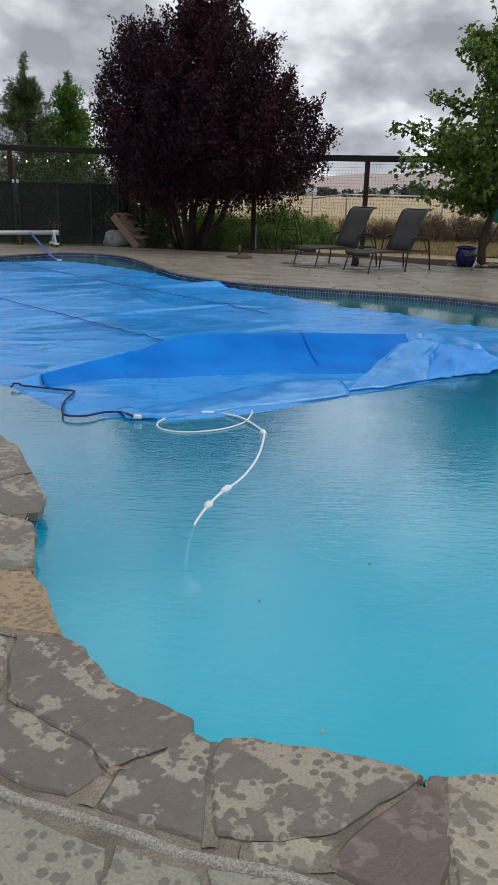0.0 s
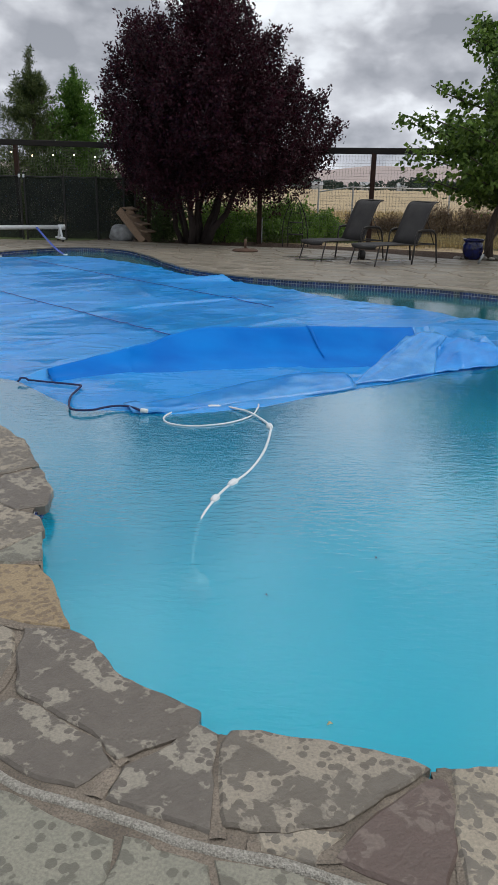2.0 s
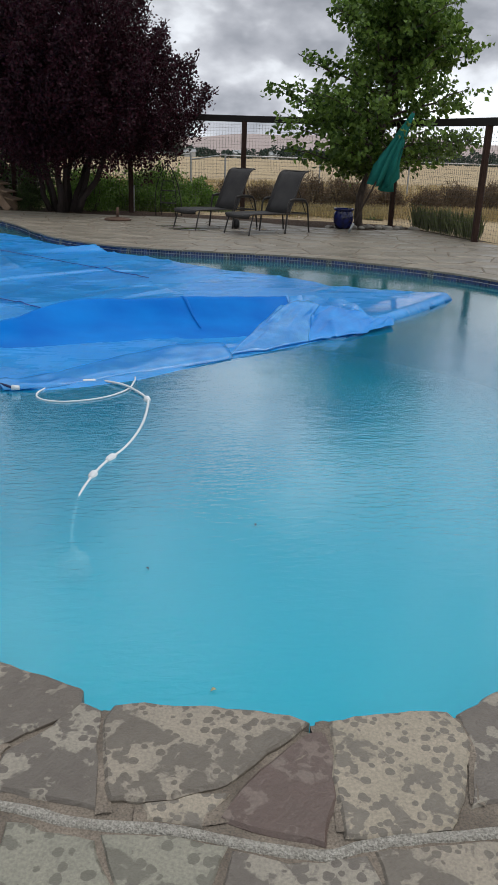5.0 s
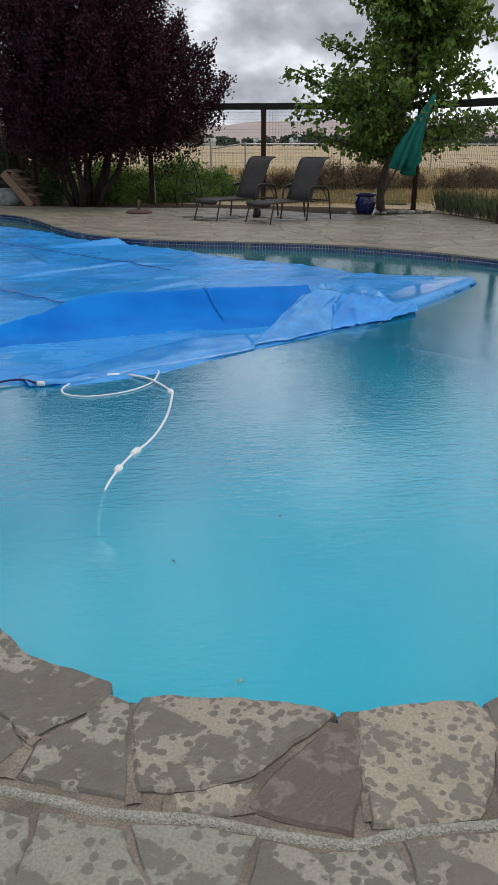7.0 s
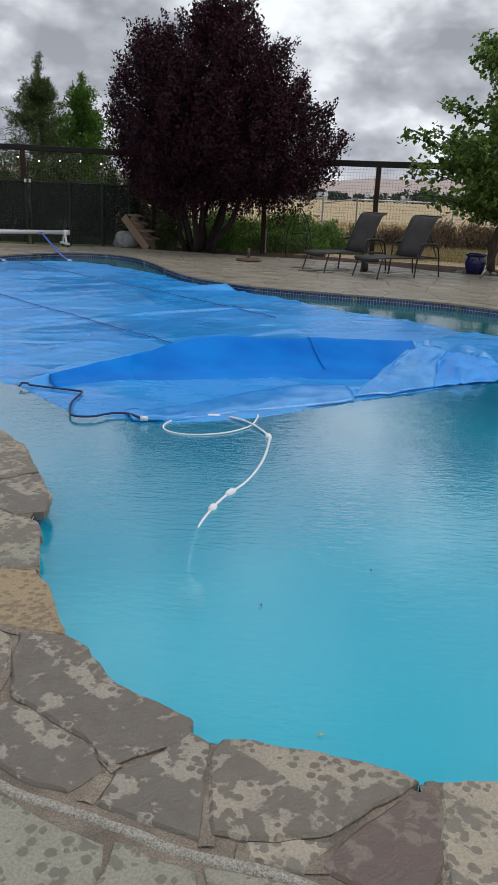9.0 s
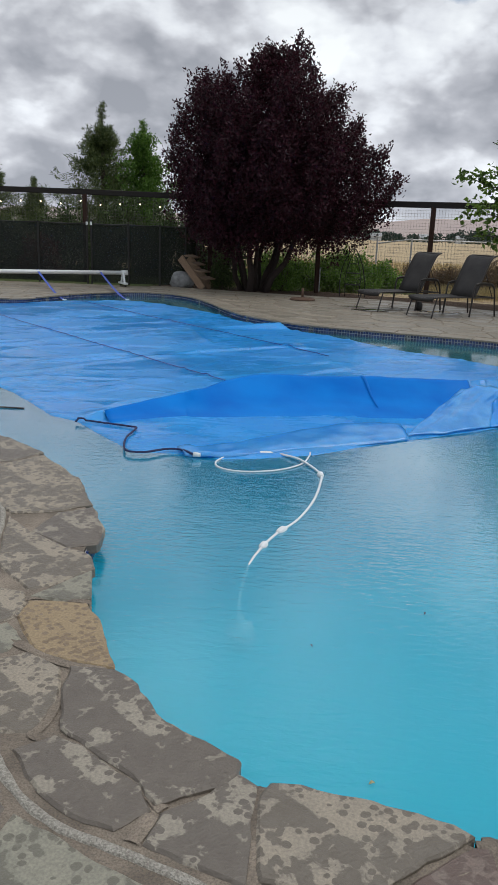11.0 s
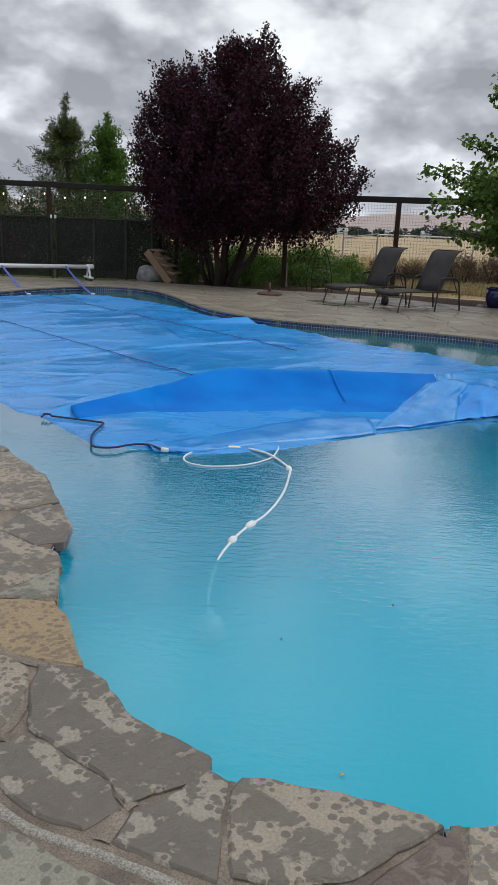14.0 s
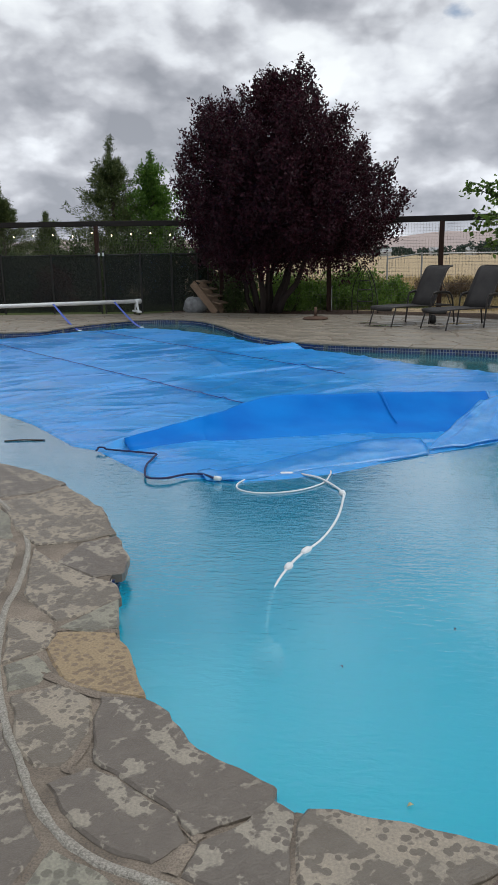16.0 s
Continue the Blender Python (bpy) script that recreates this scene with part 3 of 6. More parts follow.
def inside(poly, x, y):
    x, y = np.asarray(x, float), np.asarray(y, float)
    hit = np.zeros(x.shape, bool)
    for (x1, y1), (x2, y2) in zip(poly, np.roll(poly, -1, 0)):
        cross = (y1 > y) != (y2 > y)
        with np.errstate(divide="ignore", invalid="ignore"):
            hit ^= cross & (x < (x2 - x1) * (y - y1) / (y2 - y1 + 1e-12) + x1)
    return hit


def nearest(poly, x, y, closed=True):
    """Distance to a polyline, the foot point and the segment's direction, for arrays of points."""
    x, y = np.asarray(x, float), np.asarray(y, float)
    best = np.full(x.shape, 1e9)
    fx, fy, ux, uy, seg = (np.zeros(x.shape) for _ in range(5))
    ends = list(zip(poly, np.roll(poly, -1, 0)))
    for i, ((x1, y1), (x2, y2)) in enumerate(ends if closed else ends[:-1]):
        dx, dy = x2 - x1, y2 - y1
        ll = dx * dx + dy * dy + 1e-12
        t = np.clip(((x - x1) * dx + (y - y1) * dy) / ll, 0, 1)
        px, py = x1 + t * dx, y1 + t * dy
        d = np.hypot(x - px, y - py)
        w = d < best
        best = np.where(w, d, best)
        fx, fy = np.where(w, px, fx), np.where(w, py, fy)
        ux, uy = np.where(w, dx / ll ** 0.5, ux), np.where(w, dy / ll ** 0.5, uy)
        seg = np.where(w, i + t, seg)
    return best, fx, fy, ux, uy, seg


def normals(loop):
    """Outward unit normals of a loop."""
    d = np.roll(loop, -1, 0) - np.roll(loop, 1, 0)
    n = np.stack([d[:, 1], -d[:, 0]], 1)
    n /= np.linalg.norm(n, axis=1)[:, None]
    probe = loop + n * 0.05
    if inside(loop, probe[:, 0], probe[:, 1]).mean() > 0.5:
        n = -n
    return n


def sheet_with_hole(name, outer, hole, z, material, thick=0.0):
    bm = bmesh.new()
    edges = []
    for loop in (outer, hole):
        vs = [bm.verts.new((x, y, z)) for x, y in loop]
        edges += [bm.edges.new((vs[i], vs[(i + 1) % len(vs)])) for i in range(len(vs))]
    bmesh.ops.triangle_fill(bm, edges=edges, use_beauty=True)
    for f in bm.faces:
        if f.normal.z < 0:
            f.normal_flip()
    me = bpy.data.meshes.new(name)
    bm.to_mesh(me)
    bm.free()
    me.materials.append(material)
    return new(name, me)


NORM = normals(POOL)
SHELL = POOL + NORM * 0.03

# ---- ground, bed, deck, pool shell, water ----
horizon = [(4000 * math.cos(a), 4000 * math.sin(a)) for a in np.linspace(0, 2 * math.pi, 48, endpoint=False)]
ground = sheet_with_hole("ground", horizon, POOL + NORM * 0.25, -0.075, M["field"])
tagged(ground, "dry golden stubble field stretching to the horizon", "ground", kind="structure")

BED = [(-14, 20.0), (-14, 22.2), (-4, 22.6), (0.1, 21.9), (6.5, 19.3), (7.7, 15.2), (8.6, 6), (9.5, 6), (9.5, 15.5), (7.4, 20.0),
       (0.4, 22.8), (-4.0, 23.8), (-14, 23.5)]


def flat_polygon(name, pts, z, material):
    bm = bmesh.new()
    bm.faces.new([bm.verts.new((x, y, z)) for x, y in pts])
    bmesh.ops.triangulate(bm, faces=bm.faces[:])
    for f in bm.faces:
        f.normal_update()
        if f.normal.z < 0:
            f.normal_flip()
    me = bpy.data.meshes.new(name)
    bm.to_mesh(me)
    bm.free()
    me.materials.append(material)
    return new(name, me)


bed = flat_polygon("ground_planting_bed", [(-5.2, 20.3), (-4, 22.6), (0.3, 21.9), (6.7, 19.1), (7.6, 15.0), (6.4, 16.6), (4.0, 17.0), (2.0, 18.6), (-1.6, 19.8)], -0.035, M["mulch"])
tagged(bed, "dark bark mulch bed between deck and fence", "planting bed", kind="structure")
lawn = flat_polygon("ground_lawn", [(-30, 19.0), (-14, 19.2), (-4.6, 20.5), (-4.0, 24.0), (-2.0, 24.0), (4.0, 22.6), (7.0, 21.0), (9.0, 26.0), (2.0, 30.0), (-30, 34.0)], -0.05, M["lawn"])
tagged(lawn, "patchy green grass behind the fences", "lawn", kind="structure")

deck = sheet_with_hole("pavement", DECK, POOL + NORM * 0.03, -0.005, M["mortar"])
tagged(deck, "sandy mortar bed of the flagstone pool deck", "pavement", kind="structure")


def band(loop_a, za, loop_b, zb):
    n = len(loop_a)
    vs = [(x, y, za) for x, y in loop_a] + [(x, y, zb) for x, y in loop_b]
    return vs, [(i, (i + 1) % n, n + (i + 1) % n, n + i) for i in range(n)]


pool = tagged(mesh_object("pool_shell", *band(SHELL, -0.02, SHELL, -1.5), M["grout"]), "free-form pool wall with pale grout behind blue waterline tiles", "pool", kind="structure")
floor = flat_polygon("pool_floor", [tuple(p) for p in SHELL], -1.5, M["plaster"])
tagged(floor, "pale blue plaster floor of the pool", "pool floor", kind="structure")
lining = POOL + NORM * 0.026
tagged(mesh_object("plaster_lining", *band(lining, -0.125, lining, -1.5), M["plaster"], pool), "pale blue plaster below the tiles")
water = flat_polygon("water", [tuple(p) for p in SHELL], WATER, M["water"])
water.visible_shadow = False
tagged(water, "milky turquoise pool water with fine ripples", "water", kind="structure")

# waterline tiles, two rows, with a relief tile now and then
seg = np.linalg.norm(np.roll(POOL, -1, 0) - POOL, axis=1)
arc = np.concatenate([[0], np.cumsum(seg)])
closed_pool = np.vstack([POOL, POOL[:1]])
closed_norm = np.vstack([NORM, NORM[:1]])


def along(s):
    s = s % arc[-1]
    i = min(int(np.searchsorted(arc, s, "right")) - 1, len(POOL) - 1)
    t = (s - arc[i]) / max(seg[i], 1e-9)
    p = closed_pool[i] * (1 - t) + closed_pool[i + 1] * t
    n = closed_norm[i] * (1 - t) + closed_norm[i + 1] * t
    return p, n / np.linalg.norm(n)


PITCH = 0.047
tv, tf, mv, mf = [], [], [], []
count = int(arc[-1] / PITCH)
for i in range(count):
    s0, s1 = i * PITCH + 0.0045, (i + 1) * PITCH - 0.0045
    (a, na), (b, nb) = along(s0), along(s1)
    relief = i % 36 in (0, 1)
    for row in range(2):
        z1, z0 = -0.029 - row * PITCH, -0.029 - (row + 1) * PITCH + 0.009
        out = 0.020 - random.uniform(0, 0.002)
        q = len(mv if relief else tv)
        dst, fac = (mv, mf) if relief else (tv, tf)
        for off in (out, 0.032):
            dst += [(*(a + na * off), z0), (*(b + nb * off), z0), (*(b + nb * off), z1), (*(a + na * off), z1)]
        fac += [(q, q + 1, q + 2, q + 3), (q + 3, q + 2, q + 6, q + 7), (q, q + 4, q + 5, q + 1), (q, q + 3, q + 7, q + 4), (q + 1, q + 5, q + 6, q + 2)]
tagged(mesh_object("waterline_tiles", tv, tf, M["tile"], pool), "small glazed dark blue tiles", kind="stuff")
tagged(mesh_object("relief_tiles", mv, mf, M["motif"], pool), "square grey relief tiles", kind="stuff")


# ---- flagstones ----
def clip(poly, px, py, nx, ny):
    """The part of a convex polygon on the side to which the normal does not point."""
    out = []
    for (x1, y1), (x2, y2) in zip(poly, poly[1:] + poly[:1]):
        a, b = (x1 - px) * nx + (y1 - py) * ny, (x2 - px) * nx + (y2 - py) * ny
        if a <= 0:
            out.append((x1, y1))
        if (a < 0 < b) or (b < 0 < a):
            t = a / (a - b)
            out.append((x1 + t * (x2 - x1), y1 + t * (y2 - y1)))
    return out


def slab(corners, top, thick, wobble, div, edge, seed, joint=0.0):
    """A flat stone: wavering outline, worn edge, uneven top; in its own coordinates round its middle."""
    c = np.mean(corners, axis=0)
    ring = []
    n = len(corners)
    for i in range(n):
        a, b = np.array(corners[i]), np.array(corners[(i + 1) % n])
        k = max(1, int(np.linalg.norm(b - a) / div))
        for j in range(k):
            p = a + (b - a) * j / k
            w = wobble * np.array([noise.noise(Vector((p[0] * 9, p[1] * 9, seed))), noise.noise(Vector((p[0] * 9, p[1] * 9, seed + 9.5)))])
            w += 0.45 * wobble * np.array([noise.noise(Vector((p[0] * 31, p[1] * 31, seed))), noise.noise(Vector((p[0] * 31, p[1] * 31, seed + 4.5)))])
            ring.append(p - c + w)
    ring = np.array(ring)
    r = np.linalg.norm(ring, axis=1)[:, None]
    ring = ring * (1 - joint / np.maximum(r, 0.05))
    small = ring * (1 - edge / np.maximum(np.linalg.norm(ring, axis=1)[:, None], 0.05))
    m = len(ring)
    tilt = [noise.noise(Vector((seed * 1.7, k, 0.3))) * 0.012 for k in range(2)]
    hz = lambda p: top + tilt[0] * p[0] + tilt[1] * p[1] + 0.004 * noise.noise(Vector((p[0] * 6, p[1] * 6, seed)))
    vs = [(*p, top - thick) for p in ring] + [(*p, hz(p) - edge * 0.8) for p in ring] + [(*p, hz(p)) for p in small]
    fs = []
    for i in range(m):
        j = (i + 1) % m
        fs += [(i, j, m + j, m + i), (m + i, m + j, 2 * m + j, 2 * m + i)]
    fs.append(tuple(range(2 * m, 3 * m)))
    # keep the winding upward
    area = sum(ring[i][0] * ring[(i + 1) % m][1] - ring[(i + 1) % m][0] * ring[i][1] for i in range(m))
    if area < 0:
        fs = [f[::-1] for f in fs]
    return c, vs, fs


HAND = []


def flagstone(material, *corners, top=0.004, parent=None):
    p = np.array(corners)
    e = np.roll(p, -1, 0) - p
    e /= np.linalg.norm(e, axis=1)[:, None]
    turn = np.sign(sum(p[i - 1][0] * p[i][1] - p[i][0] * p[i - 1][1] for i in range(len(p))))
    out = np.stack([e[:, 1], -e[:, 0]], 1) * turn
    out = out + np.roll(out, 1, 0)
    out /= np.maximum(np.linalg.norm(out, axis=1)[:, None], 0.4)
    grown = [tuple(q) for q in p + out * 0.012]
    c, vs, fs = slab(grown, 0.0, 0.05, 0.014, 0.035, 0.010, len(HAND) * 1.37 + 0.5, joint=-0.004)
    ob = mesh_object("flagstone", vs, fs, M[material], parent or deck)
    ob.location = (c[0], c[1], top)
    HAND.append(np.array(corners))
    return ob


# the coping ring by the camera, stone by stone
flagstone("stone_dark", (-2.42, 5.30), (-2.06, 5.09), (-1.74, 4.82), (-1.87, 4.6), (-2.08, 4.5))
flagstone("stone", (-2.02, 4.42), (-1.85, 4.55), (-1.71, 4.76), (-1.34, 4.33), (-1.13, 3.91), (-1.26, 3.79), (-1.5, 3.7), (-1.73, 3.99))
flagstone("stone_dark", (-1.3, 3.48), (-1.25, 3.75), (-1.1, 3.84), (-0.975, 3.57), (-0.95, 3.37), (-1.07, 3.32))
flagstone("stone", (-1.49, 3.64), (-1.31, 3.45), (-1.07, 3.29), (-0.94, 3.23), (-0.89, 3.11), (-0.99, 2.94), (-1.09, 2.87), (-1.32, 3.11))
flagstone("stone_green", (-1.05, 2.80), (-0.98, 2.90), (-0.88, 3.06), (-0.82, 2.82), (-0.91, 2.785))
flagstone("stone_ochre", (-1.04, 2.75), (-0.81, 2.77), (-0.71, 2.6), (-0.575, 2.32), (-0.74, 2.36), (-0.88, 2.41), (-1.03, 2.62))
flagstone("stone_dark", (-0.72, 2.3), (-0.57, 2.28), (-0.48, 2.21), (-0.38, 2.07), (-0.24, 1.97), (-0.1, 1.88), (-0.1, 1.83), (-0.13, 1.79),
          (-0.3, 1.7), (-0.34, 1.77), (-0.45, 1.84), (-0.57, 1.93), (-0.64, 1.97), (-0.69, 2.13), top=0.012)
flagstone("stone_dark", (-0.74, 1.85), (-0.65, 1.93), (-0.57, 1.89), (-0.46, 1.81), (-0.36, 1.75), (-0.32, 1.67), (-0.39, 1.6), (-0.49, 1.63), (-0.62, 1.71))
flagstone("stone_green", (-1.15, 2.48), (-1.06, 2.57), (-0.98, 2.46), (-1.0, 2.38), (-1.08, 2.34))
flagstone("stone", (-1.04, 2.29), (-0.91, 2.37), (-0.77, 2.29), (-0.72, 2.1), (-0.74, 1.96), (-0.82, 1.94), (-0.92, 2.05))
flagstone("stone", (-1.29, 2.86), (-1.1, 2.81), (-1.04, 2.65), (-1.08, 2.6), (-1.17, 2.52))
flagstone("stone_dark", (-0.26, 1.66), (-0.15, 1.75), (-0.10, 1.84), (-0.04, 1.80), (-0.04, 1.68), (-0.035, 1.47), (-0.13, 1.51), (-0.29, 1.56))
flagstone("stone", (-0.005, 1.76), (0.02, 1.805), (0.09, 1.81), (0.13, 1.79), (0.37, 1.74), (0.5, 1.705), (0.53, 1.68), (0.37, 1.57), (0.29, 1.51),
          (0.15, 1.48), (0.08, 1.48), (0.015, 1.49), (-0.005, 1.59), top=0.010)
flagstone("stone_rust", (0.54, 1.64), (0.575, 1.64), (0.575, 1.56), (0.545, 1.43), (0.49, 1.30), (0.42, 1.33), (0.27, 1.395), (0.33, 1.46), (0.42, 1.55))
flagstone("stone_pale", (0.09, 1.445), (0.22, 1.46), (0.28, 1.46), (0.21, 1.39), (0.1, 1.415))
flagstone("stone_pale", (0.615, 1.67), (0.72, 1.685), (0.89, 1.68), (0.94, 1.675), (0.96, 1.63), (0.95, 1.56), (0.86, 1.39), (0.80, 1.31), (0.67, 1.31),
          (0.56, 1.31), (0.575, 1.45), top=0.008)
flagstone("stone_dark", (0.985, 1.67), (1.06, 1.70), (1.25, 1.785), (1.42, 1.84), (1.5, 1.6), (1.34, 1.4), (0.9, 1.36), (0.98, 1.55))
# mortar struck flush between the coping stones
for line, half in ((((-0.02, 1.80), (-0.02, 1.60), (-0.012, 1.44)), 0.020), (((0.575, 1.675), (0.56, 1.60), (0.42, 1.52), (0.27, 1.41), (0.06, 1.43)), 0.028), (((0.585, 1.69), (0.585, 1.52), (0.555, 1.32)), 0.022),
                   (((-0.30, 1.66), (-0.33, 1.56)), 0.022), (((-0.70, 2.30), (-0.71, 2.0), (-0.72, 1.93), (-0.56, 1.9), (-0.34, 1.74), (-0.27, 1.68)), 0.018), (((-0.60, 2.31), (-0.76, 2.33), (-1.0, 2.45)), 0.020),
                   (((-0.80, 2.79), (-1.06, 2.78), (-1.06, 2.62)), 0.016), (((0.965, 1.66), (0.97, 1.55), (0.90, 1.36)), 0.018)):
    path = curve([(x, y, 0) for x, y in line], 8)
    vs, fs = [], []
    for i, p in enumerate(path):
        d = (path[min(i + 1, len(path) - 1)] - path[max(i - 1, 0)]).normalized()
        n = Vector((-d.y, d.x, 0))
        for off in (-1.0, -0.5, 0.0, 0.5, 1.0):
            w = noise.noise(p * 11 + Vector((off, 0, 3)))
            q = p + n * half * (off + 0.25 * w)
            vs.append((q.x, q.y, 0.003 - 0.004 * abs(off) + 0.0025 * w - (0.09 if i == 0 else 0)))
        if i == 0:
            vs += [(x, y, z + 0.088) for x, y, z in vs[-5:]]
            fs += [(k, k + 1, k + 6, k + 5) for k in range(4)]
        else:
            a = i * 5
            fs += [(a + k, a + k + 1, a + k + 6, a + k + 5) for k in range(4)]
    mesh_object("mortar_joint", vs, fs, M["mortar"], deck, True)
# the paving outside the pebble joint
flagstone("stone_green", (-0.23, 1.43), (-0.19, 1.42), (-0.04, 1.365), (-0.01, 1.26), (0.05, 1.12), (0.02, 0.9), (-0.2, 0.85), (-0.24, 1.12), (-0.26, 1.26), top=0)
flagstone("stone_green", (0.0, 1.375), (0.13, 1.35), (0.26, 1.31), (0.2, 1.2), (0.17, 1.1), (0.08, 1.12), (0.015, 1.3), top=0)
flagstone("stone_dark", (0.285, 1.295), (0.4, 1.25), (0.48, 1.235), (0.58, 1.245), (0.59, 1.13), (0.58, 0.95), (0.2, 0.92), (0.19, 1.08), top=0)
flagstone("stone", (0.615, 1.255), (0.83, 1.245), (1.1, 1.25), (1.2, 1.05), (1.0, 0.85), (0.62, 0.9), (0.61, 1.1), top=0)
flagstone("stone_green", (-0.66, 1.61), (-0.56, 1.565), (-0.41, 1.49), (-0.26, 1.43), (-0.275, 1.3), (-0.27, 1.1), (-0.5, 0.95), (-0.75, 1.1), top=0)
flagstone("stone_dark", (-0.70, 1.63), (-0.78, 1.74), (-0.93, 1.98), (-1.06, 2.2), (-1.3, 2.1), (-1.4, 1.7), (-1.2, 1.3), (-0.8, 1.15), top=0)
flagstone("stone_rust", (-1.09, 2.24), (-1.19, 2.4), (-1.28, 2.6), (-1.42, 2.9), (-1.8, 2.8), (-1.85, 2.4), (-1.5, 2.1), (-1.32, 2.14), top=0)
flagstone("stone", (-1.45, 2.94), (-1.47, 3.2), (-1.62, 3.7), (-1.95, 3.9), (-2.2, 3.5), (-1.95, 2.95), top=0)
flagstone("stone_green", (-1.66, 3.76), (-1.85, 4.15), (-2.1, 4.42), (-2.6, 4.5), (-2.7, 4.0), (-2.25, 3.6), (-1.98, 3.93), top=0)

# the pebble joint between coping and paving
JOINT = curve([(-2.3, 4.75, 0), (-1.88, 4.25, 0), (-1.57, 3.75, 0), (-1.41, 3.25, 0), (-1.35, 2.93, 0), (-1.19, 2.49, 0), (-1.03, 2.18, 0), (-0.9, 1.98, 0),
               (-0.76, 1.78, 0), (-0.64, 1.66, 0), (-0.52, 1.585, 0), (-0.34, 1.525, 0), (-0.2, 1.475, 0), (-0.06, 1.42, 0), (0.15, 1.375, 0),
               (0.29, 1.325, 0), (0.41, 1.285, 0), (0.5, 1.265, 0), (0.58, 1.28, 0), (0.68, 1.285, 0), (0.87, 1.28, 0), (1.1, 1.29, 0), (1.5, 1.36, 0)], 10)


def strip(path, half, z, jag=0.006):
    vs, fs = [], []
    for i, p in enumerate(path):
        d = (path[min(i + 1, len(path) - 1)] - path[max(i - 1, 0)]).normalized()
        n = Vector((-d.y, d.x, 0))
        w1 = half + jag * noise.noise(p * 14)
        w2 = half + jag * noise.noise(p * 14 + Vector((5, 5, 5)))
        for k, (off, dz) in enumerate(((w1, -0.012), (w1 * 0.6, 0.0), (-w2 * 0.6, 0.0), (-w2, -0.012))):
            q = p + n * off
            vs.append((q.x, q.y, z + dz))
        if i:
            a = (i - 1) * 4
            fs += [(a + k, a + k + 1, a + k + 5, a + k + 4) for k in range(3)]
    return vs, fs


tagged(mesh_object("pavement_joint", *strip(JOINT, 0.017, 0.003), M["pebble"], None, True), "pale pebbly mortar joint along the coping", "joint", kind="structure")

# coping stones round the rest of the pool
hand_box = lambda x, y: any(inside(h, [x], [y])[0] for h in HAND)
s, coping = 0.0, []
while s < arc[-1] - 0.2:
    ln = random.uniform(0.42, 0.72)
    p, n = along(s + ln / 2)
    near = p[1] < 5.35 and -2.5 < p[0] < 1.5
    if not near:
        wd = random.uniform(0.34, 0.46)
        cs = []
        for u in (0.012, 0.33, 0.66, 0.988):
            q, m = along(s + ln * u)
            cs.append(tuple(q + m * random.uniform(-0.006, 0.01)))
        for u in (0.98, 0.5, 0.02):
            q, m = along(s + ln * u)
            cs.append(tuple(q + m * (wd + random.uniform(-0.03, 0.03))))
        c, vs, fs = slab(cs, 0.0, 0.028, 0.016, 0.16, 0.006, s)
        ob = mesh_object("coping_stone", vs, fs, M["far_stone"] if p[1] > 6 else M["stone"], deck)
        ob.location = (c[0], c[1], random.uniform(0.0, 0.006))
    s += ln

# irregular paving over the rest of the deck
SP = 0.62
gx, gy = np.meshgrid(np.arange(-14, 10, SP), np.arange(-4, 22, SP))
seeds = np.stack([gx.ravel(), gy.ravel()], 1) + np.random.uniform(-0.26, 0.26, (gx.size, 2))
ok = inside(DECK, seeds[:, 0], seeds[:, 1]) & ~inside(POOL, seeds[:, 0], seeds[:, 1])
dist, fx, fy, _, _, _ = nearest(POOL, seeds[:, 0], seeds[:, 1])
ddist, dfx, dfy, _, _, _ = nearest(DECK, seeds[:, 0], seeds[:, 1])
made, rest_v, rest_f = 0, [], []
order = sorted(range(len(seeds)), key=lambda i: (seeds[i][1] < 9, abs(seeds[i][0])))
for i in order:
    sx, sy = seeds[i]
    if not ok[i] or dist[i] < 0.52:
        continue
    cell = [(sx - 1, sy - 1), (sx + 1, sy - 1), (sx + 1, sy + 1), (sx - 1, sy + 1)]
    dd = np.hypot(seeds[:, 0] - sx, seeds[:, 1] - sy)
    for j in np.argsort(dd)[1:15]:
        ox, oy = seeds[j]
        if dist[j] < 0.52 and ok[j]:
            continue
        cell = clip(cell, (sx + ox) / 2, (sy + oy) / 2, (ox - sx) / dd[j], (oy - sy) / dd[j])
        if len(cell) < 3:
            break
    if len(cell) < 3:
        continue
    for d, qx, qy, gap in ((dist[i], fx[i], fy[i], 0.45), (ddist[i], dfx[i], dfy[i], 0.02)):
        if d < 1.6 and d > 1e-6:
            nx, ny = (qx - sx) / d, (qy - sy) / d
            cell = clip(cell, qx - nx * gap, qy - ny * gap, nx, ny)
    if len(cell) < 3 or any(hand_box(x, y) for x, y in cell) or hand_box(sx, sy) or (-1.9 < sx < 1.4 and 0.7 < sy < 3.6):
        continue
    c, vs, fs = slab(cell, 0.0, 0.03, 0.03, 0.3, 0.008, i * 0.37, joint=0.016)
    z = random.uniform(-0.004, 0.003)
    if made < 295 and sy > 9:
        ob = mesh_object("flagstone", vs, fs, M["far_stone"], deck)
        ob.location = (c[0], c[1], z)
        made += 1
    else:
        q = len(rest_v)
        rest_v += [(x + c[0], y + c[1], w + z) for x, y, w in vs]
        rest_f += [tuple(a + q for a in f) for f in fs]
tagged(mesh_object("flagstones", rest_v, rest_f, M["stone"], deck), "grey flagstones laid at random", kind="stuff")

